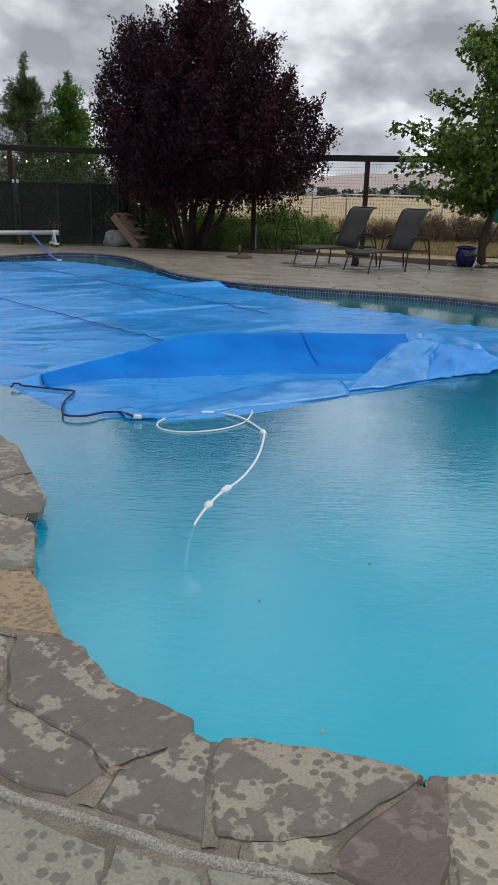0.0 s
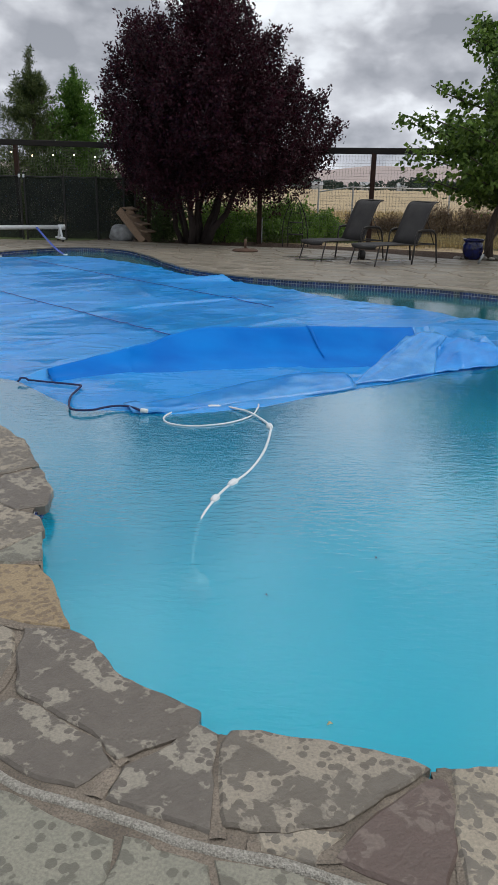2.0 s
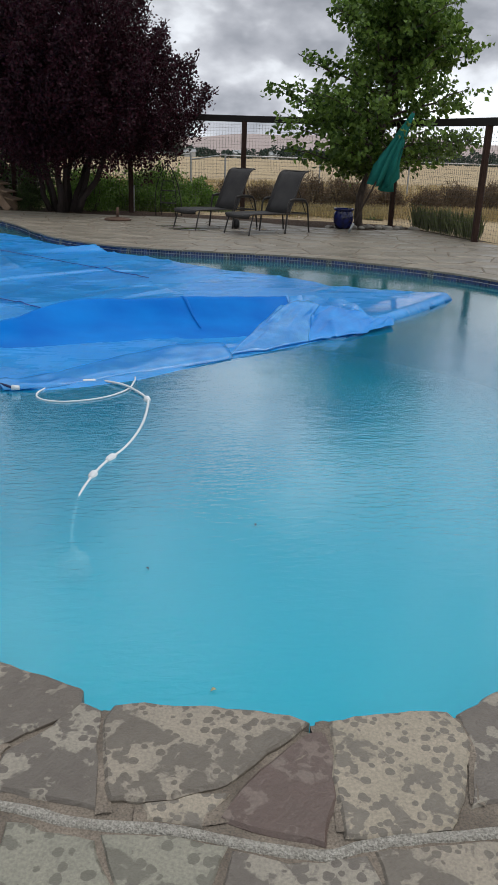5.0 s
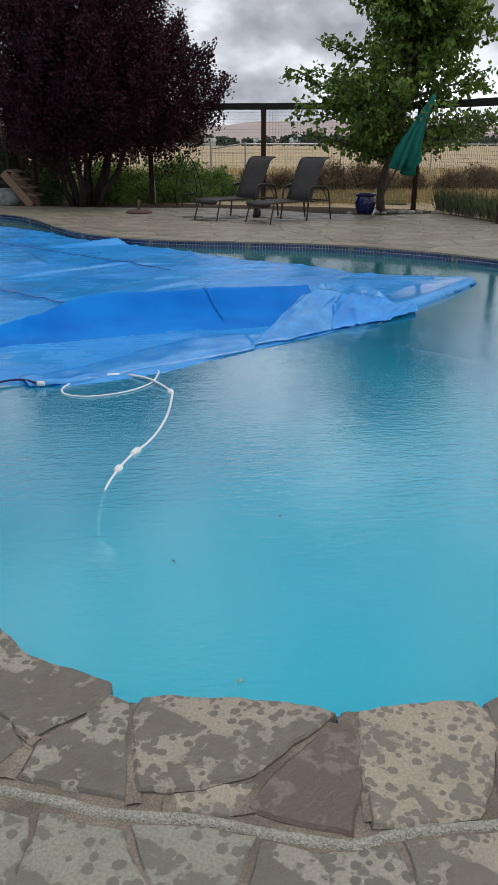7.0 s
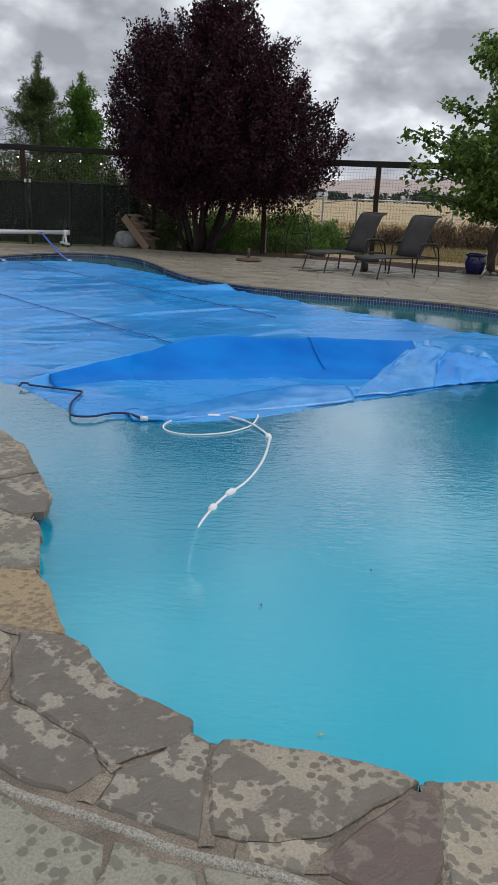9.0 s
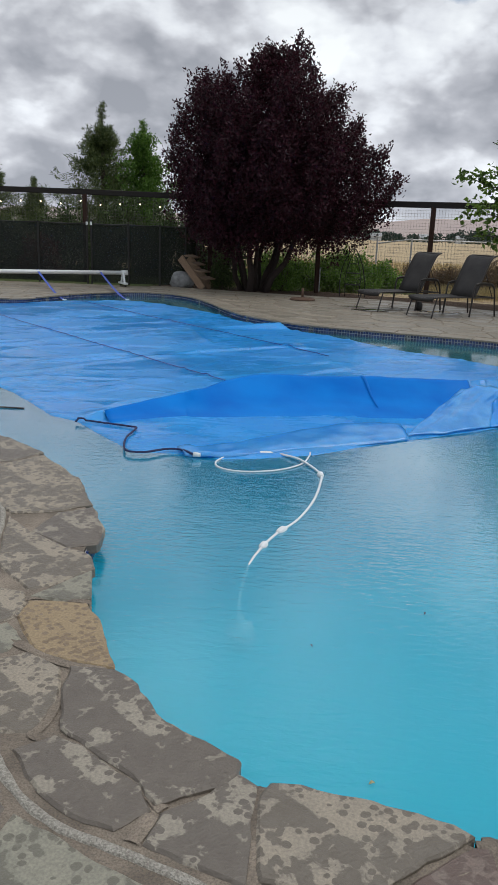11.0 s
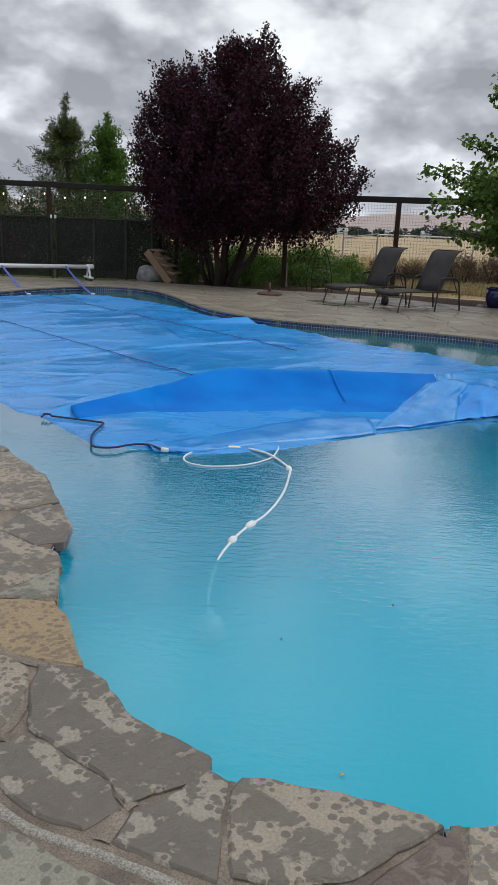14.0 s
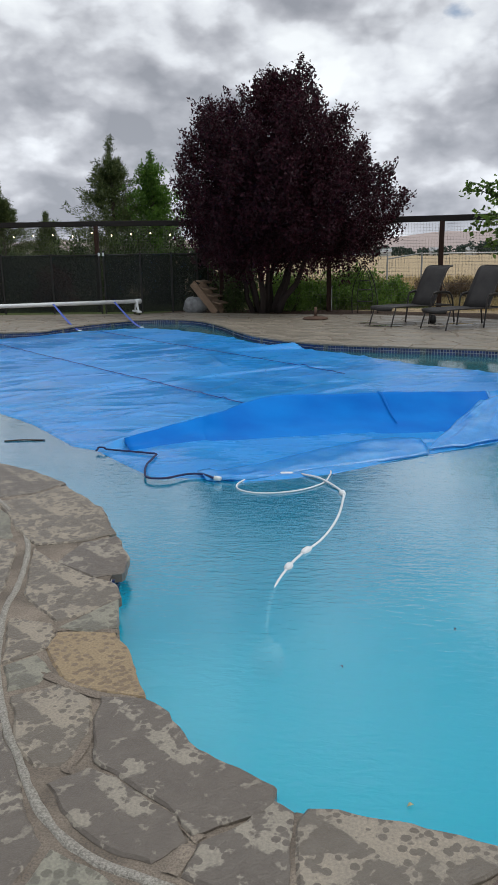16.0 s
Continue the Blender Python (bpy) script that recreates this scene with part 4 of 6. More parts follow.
# ---- the solar cover afloat on the pool ----
COVER = np.array([(-1.25, 5.32), (-0.8, 5.32), (-0.58, 5.25), (-0.3, 5.32), (0.13, 5.5), (0.54, 5.84), (0.93, 6.12), (1.17, 6.29), (1.59, 6.58),
                  (1.95, 6.86), (2.08, 6.9), (2.32, 7.05), (2.5, 7.45), (2.86, 7.71), (3.5, 8.35), (4.04, 8.97), (4.0, 9.3), (3.4, 9.6), (2.72, 9.9), (2.6, 10.24),
                  (2.1, 10.82), (1.49, 11.28), (0.78, 12.16), (0.3, 12.7), (-0.2, 13.1), (-0.72, 13.6), (-1.3, 14.3), (-2.0, 15.5), (-2.72, 16.35),
                  (-3.5, 17.0), (-4.16, 17.3), (-4.7, 17.0), (-5.15, 16.72), (-5.46, 16.45), (-6.2, 15.6), (-7.4, 14.6), (-8.2, 13.2), (-7.6, 12.0),
                  (-5.6, 9.85), (-4.5, 8.75), (-3.43, 7.62), (-2.85, 7.08), (-2.19, 6.25), (-1.93, 6.12), (-1.61, 5.73)])
CREST = np.array([(-1.70, 6.26), (-1.20, 6.75), (-0.95, 6.86), (-0.49, 7.18), (0.1, 7.33), (0.61, 7.4), (1.35, 7.5), (1.9, 7.68), (2.32, 7.6)])
CREST_H = np.array([0.06, 0.125, 0.175, 0.27, 0.262, 0.27, 0.262, 0.25, 0.185])


def fold_height(x, y):
    d, fx, fy, ux, uy, sg = nearest(CREST, x, y, False)
    h = np.interp(sg, np.arange(len(CREST_H)), CREST_H)
    front = (x - fx) * uy - (y - fy) * ux > 0
    run = np.where(front, 0.05, 0.30)
    t = np.clip(1 - d / run, 0, 1)
    shape = np.where(front, 0.7 * t, t * t * (3 - 2 * t))
    return h * shape


def bubble_cover():
    step = 0.05
    xs, ys = np.arange(-8.6, 4.4, step), np.arange(5.0, 17.6, step)
    X, Y = np.meshgrid(xs, ys)
    inn = inside(COVER, X, Y)
    d, fx, fy, _, _, _ = nearest(COVER, X, Y)
    near = ~inn & (d < step * 0.75)
    X, Y = np.where(near, fx, X), np.where(near, fy, Y)
    keep = inn | near
    vec = np.vectorize(lambda x, y, s: noise.noise(Vector((x, y, s))))
    Z = np.zeros(X.shape)
    k = keep
    x, y = X[k], Y[k]
    u, v = (x + y) * 0.7071, (y - x) * 0.7071
    ridge = 1 - np.abs(vec(u * 0.55 + 0.35 * vec(x, y, 3.0), v * 1.5, 7.0)) * 2.2
    ridge2 = 1 - np.abs(vec(x * 0.9 + 0.4 * vec(x * 1.3, y * 1.3, 5.0), y * 2.6, 2.0)) * 2.4
    swell = vec(x * 0.5, y * 0.5, 1.0)
    fine = vec(x * 3.5, y * 5.0, 4.0)
    z = 0.016 + 0.010 * swell + 0.020 * np.clip(ridge, 0, 1) ** 9 + 0.010 * np.clip(ridge2, 0, 1) ** 9 * np.clip(vec(x * 0.35, y * 0.35, 6.0) * 3 + 0.4, 0, 1) + 0.0012 * fine
    # the apron before the fold lies flatter
    apron = np.clip((7.6 - y) / 1.5, 0, 1)
    z = z * (1 - 0.55 * apron) + 0.010 * apron * vec(x * 2.2, y * 4.0, 8.0)
    z += fold_height(x, y)
    def spur(ax, ay, bx, by, h0, h1, wide):
        dd, _, _, _, _, sg = nearest(np.array([(ax, ay), (bx, by)]), x, y, False)
        t = np.clip(1 - dd / wide, 0, 1)
        return (h0 + (h1 - h0) * sg) * t
    # small upward bend of the loose flap and of the far corner that caught on the tiles
    z = np.maximum(z, spur(2.86, 7.74, 4.02, 9.0, 0.075, 0.085, 0.75))
    z = np.maximum(z, spur(-1.7, 13.0, -0.5, 13.3, 0.03, 0.13, 0.30))
    # long folds and curls in the loose film
    for line, high, wide in (
            (((-3.34, 8.73), (-2.79, 9.15), (-2.18, 9.56)), 0.03, 0.1),
            (((-2.15, 9.43), (-1.33, 10.28), (-0.43, 10.95), (0.48, 11.02)), 0.045, 0.13),
            (((-2.88, 13.22), (-1.88, 14.31)), 0.03, 0.14),
            (((-0.18, 8.68), (0.28, 9.15), (0.76, 9.58)), 0.04, 0.1),
            (((-0.48, 9.22), (0.15, 9.71), (0.59, 9.88)), 0.03, 0.09),
            (((-3.05, 7.97), (-2.31, 7.97), (-1.52, 8.04)), 0.02, 0.09),
            (((-1.92, 12.51), (-1.60, 11.35), (-1.38, 10.93)), 0.05, 0.12),
            (((0.45, 10.22), (1.42, 10.72), (2.26, 10.52)), 0.025, 0.1),
            (((-4.11, 12.22), (-3.17, 11.88)), 0.02, 0.12),
            (((-2.08, 10.93), (-1.32, 11.45)), 0.02, 0.1),
            (((-2.95, 10.18), (-2.34, 10.61)), 0.02, 0.1),
    ):
        dd, _, _, ux, uy, sg = nearest(np.array(line), x, y, False)
        t = np.clip(1 - dd / wide, 0, 1)
        taper = np.clip(1.25 * np.sin(np.pi * np.clip((sg + 0.12) / (len(line) - 0.76), 0, 1)), 0, 1)
        z = np.maximum(z, 0.012 + high * taper * t * t * (1.6 - 0.6 * t))
    z += 0.010 * np.abs(vec(x * 3.0, y * 3.0, 11.0)) * np.clip(fold_height(x, y) * 8, 0, 1)
    # the free edge dips to the water
    dd = nearest(COVER, x, y)[0]
    z = np.where(dd < 0.07, z * dd / 0.07 - 0.006 * (1 - dd / 0.07), np.maximum(z, 0.006))
    Z[k] = WATER + z
    idx = -np.ones(X.shape, int)
    idx[keep] = np.arange(keep.sum())
    vs = list(zip(X[keep], Y[keep], Z[keep]))
    q = keep[:-1, :-1] & keep[1:, :-1] & keep[:-1, 1:] & keep[1:, 1:]
    r, c = np.nonzero(q)
    fs = [(idx[a, b], idx[a, b + 1], idx[a + 1, b + 1], idx[a + 1, b]) for a, b in zip(r, c)]
    root = thing("solar_cover", "translucent blue bubble-film pool cover, wrinkled, with its near edge folded up", "pool cover")
    sheet = part("film", (vs, fs), M["cover"], root, smooth=True)
    tk = sheet.modifiers.new("thickness", "SOLIDIFY")
    tk.thickness, tk.offset = 0.004, -1

    def on_film(px, py, lift=0.004):
        i, j = int(round((py - 5.0) / step)), int(round((px + 8.6) / step))
        return (px, py, Z[i, j] + lift) if keep[i, j] else (px, py, WATER + 0.03)

    # welded seams along the film
    for a, b in (((-6.25, 14.0), (-0.78, 8.05)), ((-5.1, 16.6), (0.3, 10.3))):
        path = [Vector(on_film(*(np.array(a) + (np.array(b) - np.array(a)) * t), 0.012)) for t in np.linspace(0, 1, 160)]
        zz = np.convolve(np.pad([p.z for p in path], 12, "edge"), np.ones(25) / 25, "valid")
        path = [Vector((p.x, p.y, max(0.6 * z + 0.4 * p.z, p.z - 0.004) + 0.003)) for p, z in zip(path, zz)]
        part("seam", tube(path, [0.0065] * len(path), 5), M["seam"], root, "dark welded seam")

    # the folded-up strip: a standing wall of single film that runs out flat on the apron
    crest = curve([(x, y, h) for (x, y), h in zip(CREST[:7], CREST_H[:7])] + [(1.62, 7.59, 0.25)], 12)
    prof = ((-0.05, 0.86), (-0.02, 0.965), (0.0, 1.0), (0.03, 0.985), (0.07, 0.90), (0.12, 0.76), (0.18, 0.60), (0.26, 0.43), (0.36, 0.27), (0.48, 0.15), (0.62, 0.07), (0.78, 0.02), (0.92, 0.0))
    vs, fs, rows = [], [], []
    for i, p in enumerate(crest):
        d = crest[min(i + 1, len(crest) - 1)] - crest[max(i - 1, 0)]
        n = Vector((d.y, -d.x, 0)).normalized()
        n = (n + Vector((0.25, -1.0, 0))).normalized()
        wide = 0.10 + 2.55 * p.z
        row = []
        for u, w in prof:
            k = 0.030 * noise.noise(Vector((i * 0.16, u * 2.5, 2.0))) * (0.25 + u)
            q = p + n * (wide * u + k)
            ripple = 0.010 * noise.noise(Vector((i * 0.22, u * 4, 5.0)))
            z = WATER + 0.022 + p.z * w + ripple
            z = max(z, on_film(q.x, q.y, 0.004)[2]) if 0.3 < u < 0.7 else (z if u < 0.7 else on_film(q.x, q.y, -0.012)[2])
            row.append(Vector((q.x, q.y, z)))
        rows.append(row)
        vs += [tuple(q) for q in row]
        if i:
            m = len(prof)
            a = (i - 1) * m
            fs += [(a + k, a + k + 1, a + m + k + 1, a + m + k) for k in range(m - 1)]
    flap = part("folded_strip", (vs, fs), M["shaded_film"], root, "deep blue front of the fold, shade put into its colour", smooth=True)
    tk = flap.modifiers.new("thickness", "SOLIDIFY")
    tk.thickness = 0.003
    # the free end of the fold has slumped over it in sharp pleats
    pleats = (((1.546, 7.420, 0.209), (1.656, 7.460, 0.227), (1.836, 7.520, 0.246), (1.974, 7.460, 0.203), (2.122, 7.360, 0.202), (2.362, 7.580, 0.139), (2.527, 7.520, 0.077), (2.817, 7.750, 0.030)),
              ((1.250, 6.980, 0.095), (1.461, 7.100, 0.108), (1.573, 6.950, 0.110), (1.854, 7.320, 0.109), (1.970, 7.020, 0.123), (2.274, 7.300, 0.081), (2.498, 7.340, 0.045), (2.785, 7.620, 0.030)),
              ((0.882, 6.184, 0.020), (1.161, 6.329, 0.020), (1.433, 6.505, 0.020), (1.707, 6.716, 0.020), (1.959, 6.826, 0.020), (2.255, 6.985, 0.020), (2.539, 7.209, 0.020), (2.715, 7.352, 0.020)))
    vs, fs, sub = [], [], 9
    nu, nv = 7 * sub + 1, 2 * sub + 1
    for b in range(nv):
        for a in range(nu):
            u, v = a / sub, b / sub
            ia, ib = min(int(u), 6), min(int(v), 1)
            fu, fv = u - ia, v - ib
            p = [Vector(pleats[ib + y][ia + x]) for y in (0, 1) for x in (0, 1)]
            q = p[0].lerp(p[1], fu).lerp(p[2].lerp(p[3], fu), fv)
            q.z += WATER + 0.018 * noise.noise(Vector((u * 1.2, v * 1.5, 4.0))) + 0.05 * (0.3 - abs(noise.noise(Vector((u * 1.5 + v, v * 0.9, 7.0))))) * min(1, 2 * v, 2 * (2 - v)) + 0.004
            q.y += (0.07 * abs((u * 1.4 + 0.45 * v) % 1 - 0.5) - 0.02) * min(1, 3 * (2 - v))
            q.y += 0.035 * noise.noise(Vector((u * 2.1, v * 1.9, 8.0)))
            if v > 1.2:
                q.z = max(q.z, on_film(q.x, q.y)[2] + 0.006)
            vs.append(tuple(q))
    for b in range(nv - 1):
        for a in range(nu - 1):
            k = b * nu + a
            fs.append((k, k + nu, k + nu + 1, k + 1))
    cut = int(2.9 * sub)
    for nm, film, label, pick in (("pleated_end", "hem_film", "pale see-through crumpled end of the film", lambda c: c < cut), ("tucked_end", "shaded_tuck", "tucked-in end of the film, shade put into its deep blue", lambda c: c >= cut)):
        own = [q for i, q in enumerate(fs) if pick(i % (nu - 1))]
        used = sorted({i for q in own for i in q})
        at = {i: j for j, i in enumerate(used)}
        slump = part(nm, ([vs[i] for i in used], [tuple(at[i] for i in q) for q in own]), M[film], root, label, smooth=True)
        tk = slump.modifiers.new("thickness", "SOLIDIFY")
        tk.thickness = 0.003
    # a tapering pucker runs down the standing strip, its crease shade painted in
    c = int(len(crest) * 0.70)
    vs, fs = [], []
    for k in range(2, 10):
        half = 0.022 * (1 - (k - 2) / 8.5)
        mid = rows[c][k] + Vector((0.012 * (k - 2), -0.006, 0.006))
        vs += [tuple(mid + Vector((-half, 0, -0.004))), tuple(mid + Vector((0, -0.006, 0.006))), tuple(mid + Vector((half, 0, -0.004)))]
        if k > 2:
            a = 3 * (k - 3)
            fs += [(a, a + 3, a + 4, a + 1), (a + 1, a + 4, a + 5, a + 2)]
    part("pucker", (vs, fs), M["crease"], root, "crease in the film, its shade put into a darker blue", smooth=True)
    # the loose single ply along the front edge
    front = curve([(x, y, 0) for x, y in ((-0.82, 5.27), (-0.55, 5.30), (-0.28, 5.43), (0.14, 5.67), (0.60, 5.92), (0.90, 6.12))], 8)
    inner = curve([(x, y, 0) for x, y in ((-0.92, 5.45), (-0.62, 5.57), (-0.30, 5.85), (0.10, 6.25), (0.55, 6.57), (0.88, 6.57))], 8)
    vs, fs, m = [], [], 7
    for i, (a, b) in enumerate(zip(front, inner)):
        for k in range(m):
            q = a.lerp(b, k / (m - 1))
            w = noise.noise(Vector((i * 0.3, k * 0.5, 9.0)))
            vs.append((q.x + 0.02 * w, q.y + 0.03 * w * (k > 0), max(WATER + 0.03 + 0.012 * w, on_film(q.x, q.y, 0.010)[2]) - (0.02 if k == 0 else 0)))
        if i:
            e = (i - 1) * m
            fs += [(e + k, e + m + k, e + m + k + 1, e + k + 1) for k in range(m - 1)]
    ply = part("front_ply", (vs, fs), M["hem_film"], root, "pale see-through single ply of bubble film", smooth=True)
    tk = ply.modifiers.new("thickness", "SOLIDIFY")
    tk.thickness = 0.002
    return on_film


on_film = bubble_cover()

rope = thing("pull_rope", "dark navy rope with a white end lying over the cover's corner", "rope")
pts = [(-1.88, 6.02), (-1.86, 6.08), (-1.64, 6.03), (-1.37, 5.95), (-1.34, 5.86), (-1.35, 5.63), (-1.31, 5.39), (-1.25, 5.25), (-1.11, 5.25), (-0.99, 5.36), (-0.87, 5.37), (-0.76, 5.26)]
path = curve([(x, y, WATER + 0.045) for x, y in pts], 10)
path = [Vector((p.x, p.y, max(on_film(p.x + ex, p.y + ey, 0.016)[2] for ex in (-0.05, 0, 0.05) for ey in (-0.05, 0, 0.05)))) for p in path]
part("cord", tube(path, 0.0085, 6), M["rope"], rope, smooth=True)
part("cord_end", tube([path[-1], path[-1] + Vector((0.05, -0.01, 0.0))], [0.02, 0.016], 8), M["white"], rope, "white float at the end", smooth=True)

# ---- the cleaner hose ----
hose = thing("cleaner_hose", "white floating pool cleaner hose, looped, sinking into the water", "hose")
ring = curve([(-0.12, 5.47, 0.004), (-0.30, 5.47, 0.004), (-0.5, 5.37, 0.004), (-0.585, 5.2, 0.004), (-0.54, 5.06, 0.004), (-0.38, 5.0, 0.004), (-0.14, 5.07, 0.006),
              (0.03, 5.25, 0.008), (0.085, 5.46, 0.012), (0.09, 5.56, 0.01)], 8)
run = curve([(-0.13, 5.47, 0.01), (0.02, 5.31, 0.022), (0.16, 5.06, 0.008), (0.165, 4.86, 0.0), (0.12, 4.5, 0.0), (0.03, 4.16, -0.002), (-0.09, 3.9, 0.0), (-0.16, 3.68, -0.002),
             (-0.20, 3.48, -0.008), (-0.215, 3.22, -0.035), (-0.20, 3.02, -0.06)], 8)
lift = lambda ps: [p + Vector((0, 0, WATER)) for p in ps]
part("loop", tube(lift(ring), 0.0065, 8), M["white"], hose, smooth=True)
part("line", tube(lift(run), 0.008, 8), M["white"], hose, smooth=True)
for u in (0.20, 0.55, 0.66):
    i = int(u * (len(run) - 1))
    a, b = run[i], run[i + 3]
    part("float", tube(lift([a, a.lerp(b, 0.12), a.lerp(b, 0.3), a.lerp(b, 0.7), a.lerp(b, 0.88), b]), [0.009, 0.015, 0.022, 0.022, 0.015, 0.009], 12), M["white"], hose, "white collar float", smooth=True)
i = 3
part("float", tube(lift([ring[i], ring[i].lerp(ring[i + 5], 0.2), ring[i].lerp(ring[i + 5], 0.8), ring[i + 5]]), [0.012, 0.021, 0.021, 0.012], 10), M["white"], hose, "white collar float", smooth=True)
cleaner = thing("pool_cleaner", "white suction pool cleaner head under the water", "pool cleaner", at=pose(-0.19, 2.96, WATER - 0.112))
part("body", lathe([(0.02, 0.09), (0.06, 0.07), (0.075, 0.02), (0.07, -0.03), (0.03, -0.05)], 14), M["white"], cleaner, smooth=True)
part("neck", tube([(0, 0, 0.06), (0, 0, 0.11)], 0.022, 10), M["white"], cleaner, smooth=True)

# ---- the reel ----
reel = thing("cover_reel", "white pool cover reel tube on low wheeled stands", "cover reel")
ax, bx = Vector((-4.97, 20.35, 0.355)), Vector((-10.6, 17.2, 0.355))
part("tube", tube([ax, bx], 0.052, 16), M["white"], reel, "white painted aluminium tube", smooth=True)
dirv = (bx - ax).normalized()
for e in (ax + dirv * 0.12, bx - dirv * 0.12):
    side = Vector((-dirv.y, dirv.x, 0))
    turn = math.degrees(math.atan2(side.y, side.x))
    st = part("stand", tube([e + side * 0.17 + Vector((0, 0, -0.27)), e + side * 0.04, e - side * 0.04, e - side * 0.17 + Vector((0, 0, -0.27))], 0.028, 8), M["white"], reel)
    base = block(0.62, 0.11, 0.05, pose(e.x, e.y, 0.085, 0, 0, turn), 0.012)
    bar = part("foot_bar", base, M["white"], reel)
    hub = part("hub", tube([e - dirv * 0.13, e + dirv * 0.04], 0.065, 14), M["white"], reel, smooth=True)
    for w in (-0.25, 0.25):
        c = e + side * w
        part("wheel", tube([Vector((c.x, c.y, 0.042)) - dirv * 0.018, Vector((c.x, c.y, 0.042)) + dirv * 0.018], 0.04, 14), M["iron"], bar, "small black castor wheel")
for (a, b) in (((-7.02, 19.2), (-5.44, 16.5)), ((-5.62, 19.98), (-4.2, 17.2))):
    t = ((Vector((*a, 0)) - ax).dot(dirv)) / dirv.dot(dirv)
    p0 = ax + dirv * t
    sag = curve([p0 + Vector((0, 0, 0.055)), p0 + Vector((0.05, -0.06, 0.0)), p0.lerp(Vector((*b, WATER + 0.03)), 0.4) - Vector((0, 0, 0.03)), p0.lerp(Vector((*b, WATER + 0.03)), 0.75) - Vector((0, 0, 0.05)), Vector((*b, WATER + 0.035))], 6)
    vs, fs = [], []
    for i, p in enumerate(sag):
        for dz, off in ((0.0, -0.028), (0.003, -0.028), (0.003, 0.028), (0.0, 0.028)):
            q = p + dirv * off
            vs.append((q.x, q.y, p.z + dz))
        if i:
            k = 4 * (i - 1)
            fs += [(k, k + 4, k + 5, k + 1), (k + 1, k + 5, k + 6, k + 2), (k + 2, k + 6, k + 7, k + 3), (k + 3, k + 7, k + 4, k)]
    st = thing("reel_strap", "blue webbing strap from the reel to the cover", "strap", "reel straps")
    web = part("webbing", (vs, fs), M["strap"], st)
    part("clip", block(0.09, 0.05, 0.03, pose(b[0], b[1], WATER + 0.045, 0, 0, 30), 0.008), M["white"], web, "white plastic clip")

# ---- fences ----
def welded_panel(a, b, z0, z1, pitch, r, parent):
    a, b = Vector(a), Vector(b)
    n = int((b - a).length / pitch)
    vs, fs = [], []
    def bar(p, q):
        d = (q - p).normalized()
        s = d.orthogonal().normalized() * r
        t = d.cross(s)
        k = len(vs)
        for e in (p, q):
            vs.extend([tuple(e + s), tuple(e - s * 0.5 + t * 0.87), tuple(e - s * 0.5 - t * 0.87)])
        fs.extend([(k + i, k + (i + 1) % 3, k + 3 + (i + 1) % 3, k + 3 + i) for i in range(3)])
    for i in range(n + 1):
        p = a.lerp(b, i / n)
        bar(Vector((p.x, p.y, z0)), Vector((p.x, p.y, z1)))
    for j in range(int((z1 - z0) / pitch) + 1):
        z = z0 + j * pitch
        bar(Vector((a.x, a.y, z)), Vector((b.x, b.y, z)))
    ob = part("wire_mesh", (vs, fs), M["wire"], parent, "rusty grey welded wire grid")
    return tagged(ob, kind="stuff")


FENCE = [((-13.0, 21.8), 2.46), ((-9.6, 22.0), 2.47), ((-6.65, 22.2), 2.47), ((-3.0, 22.2), 2.43), ((0.1, 21.4), 2.37), ((2.93, 20.2), 2.345), ((6.47, 18.79), 2.33), ((7.02, 15.06), 2.26), ((7.9, 10.5), 2.2)]
fence = thing("timber_wire_fence", "tall dark timber fence with a top rail and welded wire mesh", "fence")
for (p, h) in FENCE:
    m = pose(p[0], p[1], h / 2 - 0.05, 0, 0, random.uniform(-8, 8))
    part("post", block(0.115, 0.115, h + 0.02, m, 0.01), M["timber"], fence, "brown stained square post")
for (p, hp), (q, hq) in zip(FENCE, FENCE[1:]):
    a, b = Vector((*p, hp)), Vector((*q, hq))
    d = b - a
    m = Matrix.Translation((a + b) / 2) @ d.to_track_quat("X", "Z").to_matrix().to_4x4()
    part("top_rail", block(d.length + 0.04, 0.10, 0.15, m @ Matrix.Translation((0, -0.01, 0.0)), 0.012), M["rail"], fence, "dark top rail")
    off = Vector((0.0, 0.07, 0))
    welded_panel(Vector((*p, 0)) + off, Vector((*q, 0)) + off, 0.03, min(hp, hq) - 0.08, 0.078, 0.0022, fence)
part("spout", tube([(0.18, 21.28, 0.0), (0.18, 21.28, 0.62), (0.2, 21.22, 0.66)], 0.014, 8), M["pipe"], fence, "thin pale standpipe")

pool_fence = thing("mesh_pool_fence", "black see-through mesh safety fence on slim posts", "pool fence")
MF = [(-13.6, 20.6), (-11.8, 20.75), (-10.4, 20.85), (-9.05, 20.95), (-7.62, 20.98), (-6.24, 20.98), (-6.12, 20.97), (-5.1, 21.05), (-4.26, 21.2), (-3.58, 21.45), (-3.3, 21.6)]
for i, (x, y) in enumerate(MF):
    hh = 1.70 if i in (5, 6) else 1.63
    part("fence_pole", tube([(x, y, -0.02), (x, y, hh)], 0.026, 8), M["iron"], pool_fence)
    if i in (5, 6):
        part("latch", block(0.05, 0.05, 0.09, pose(x, y - 0.01, hh - 0.10), 0.008), M["white"], pool_fence, "pale plastic latch")
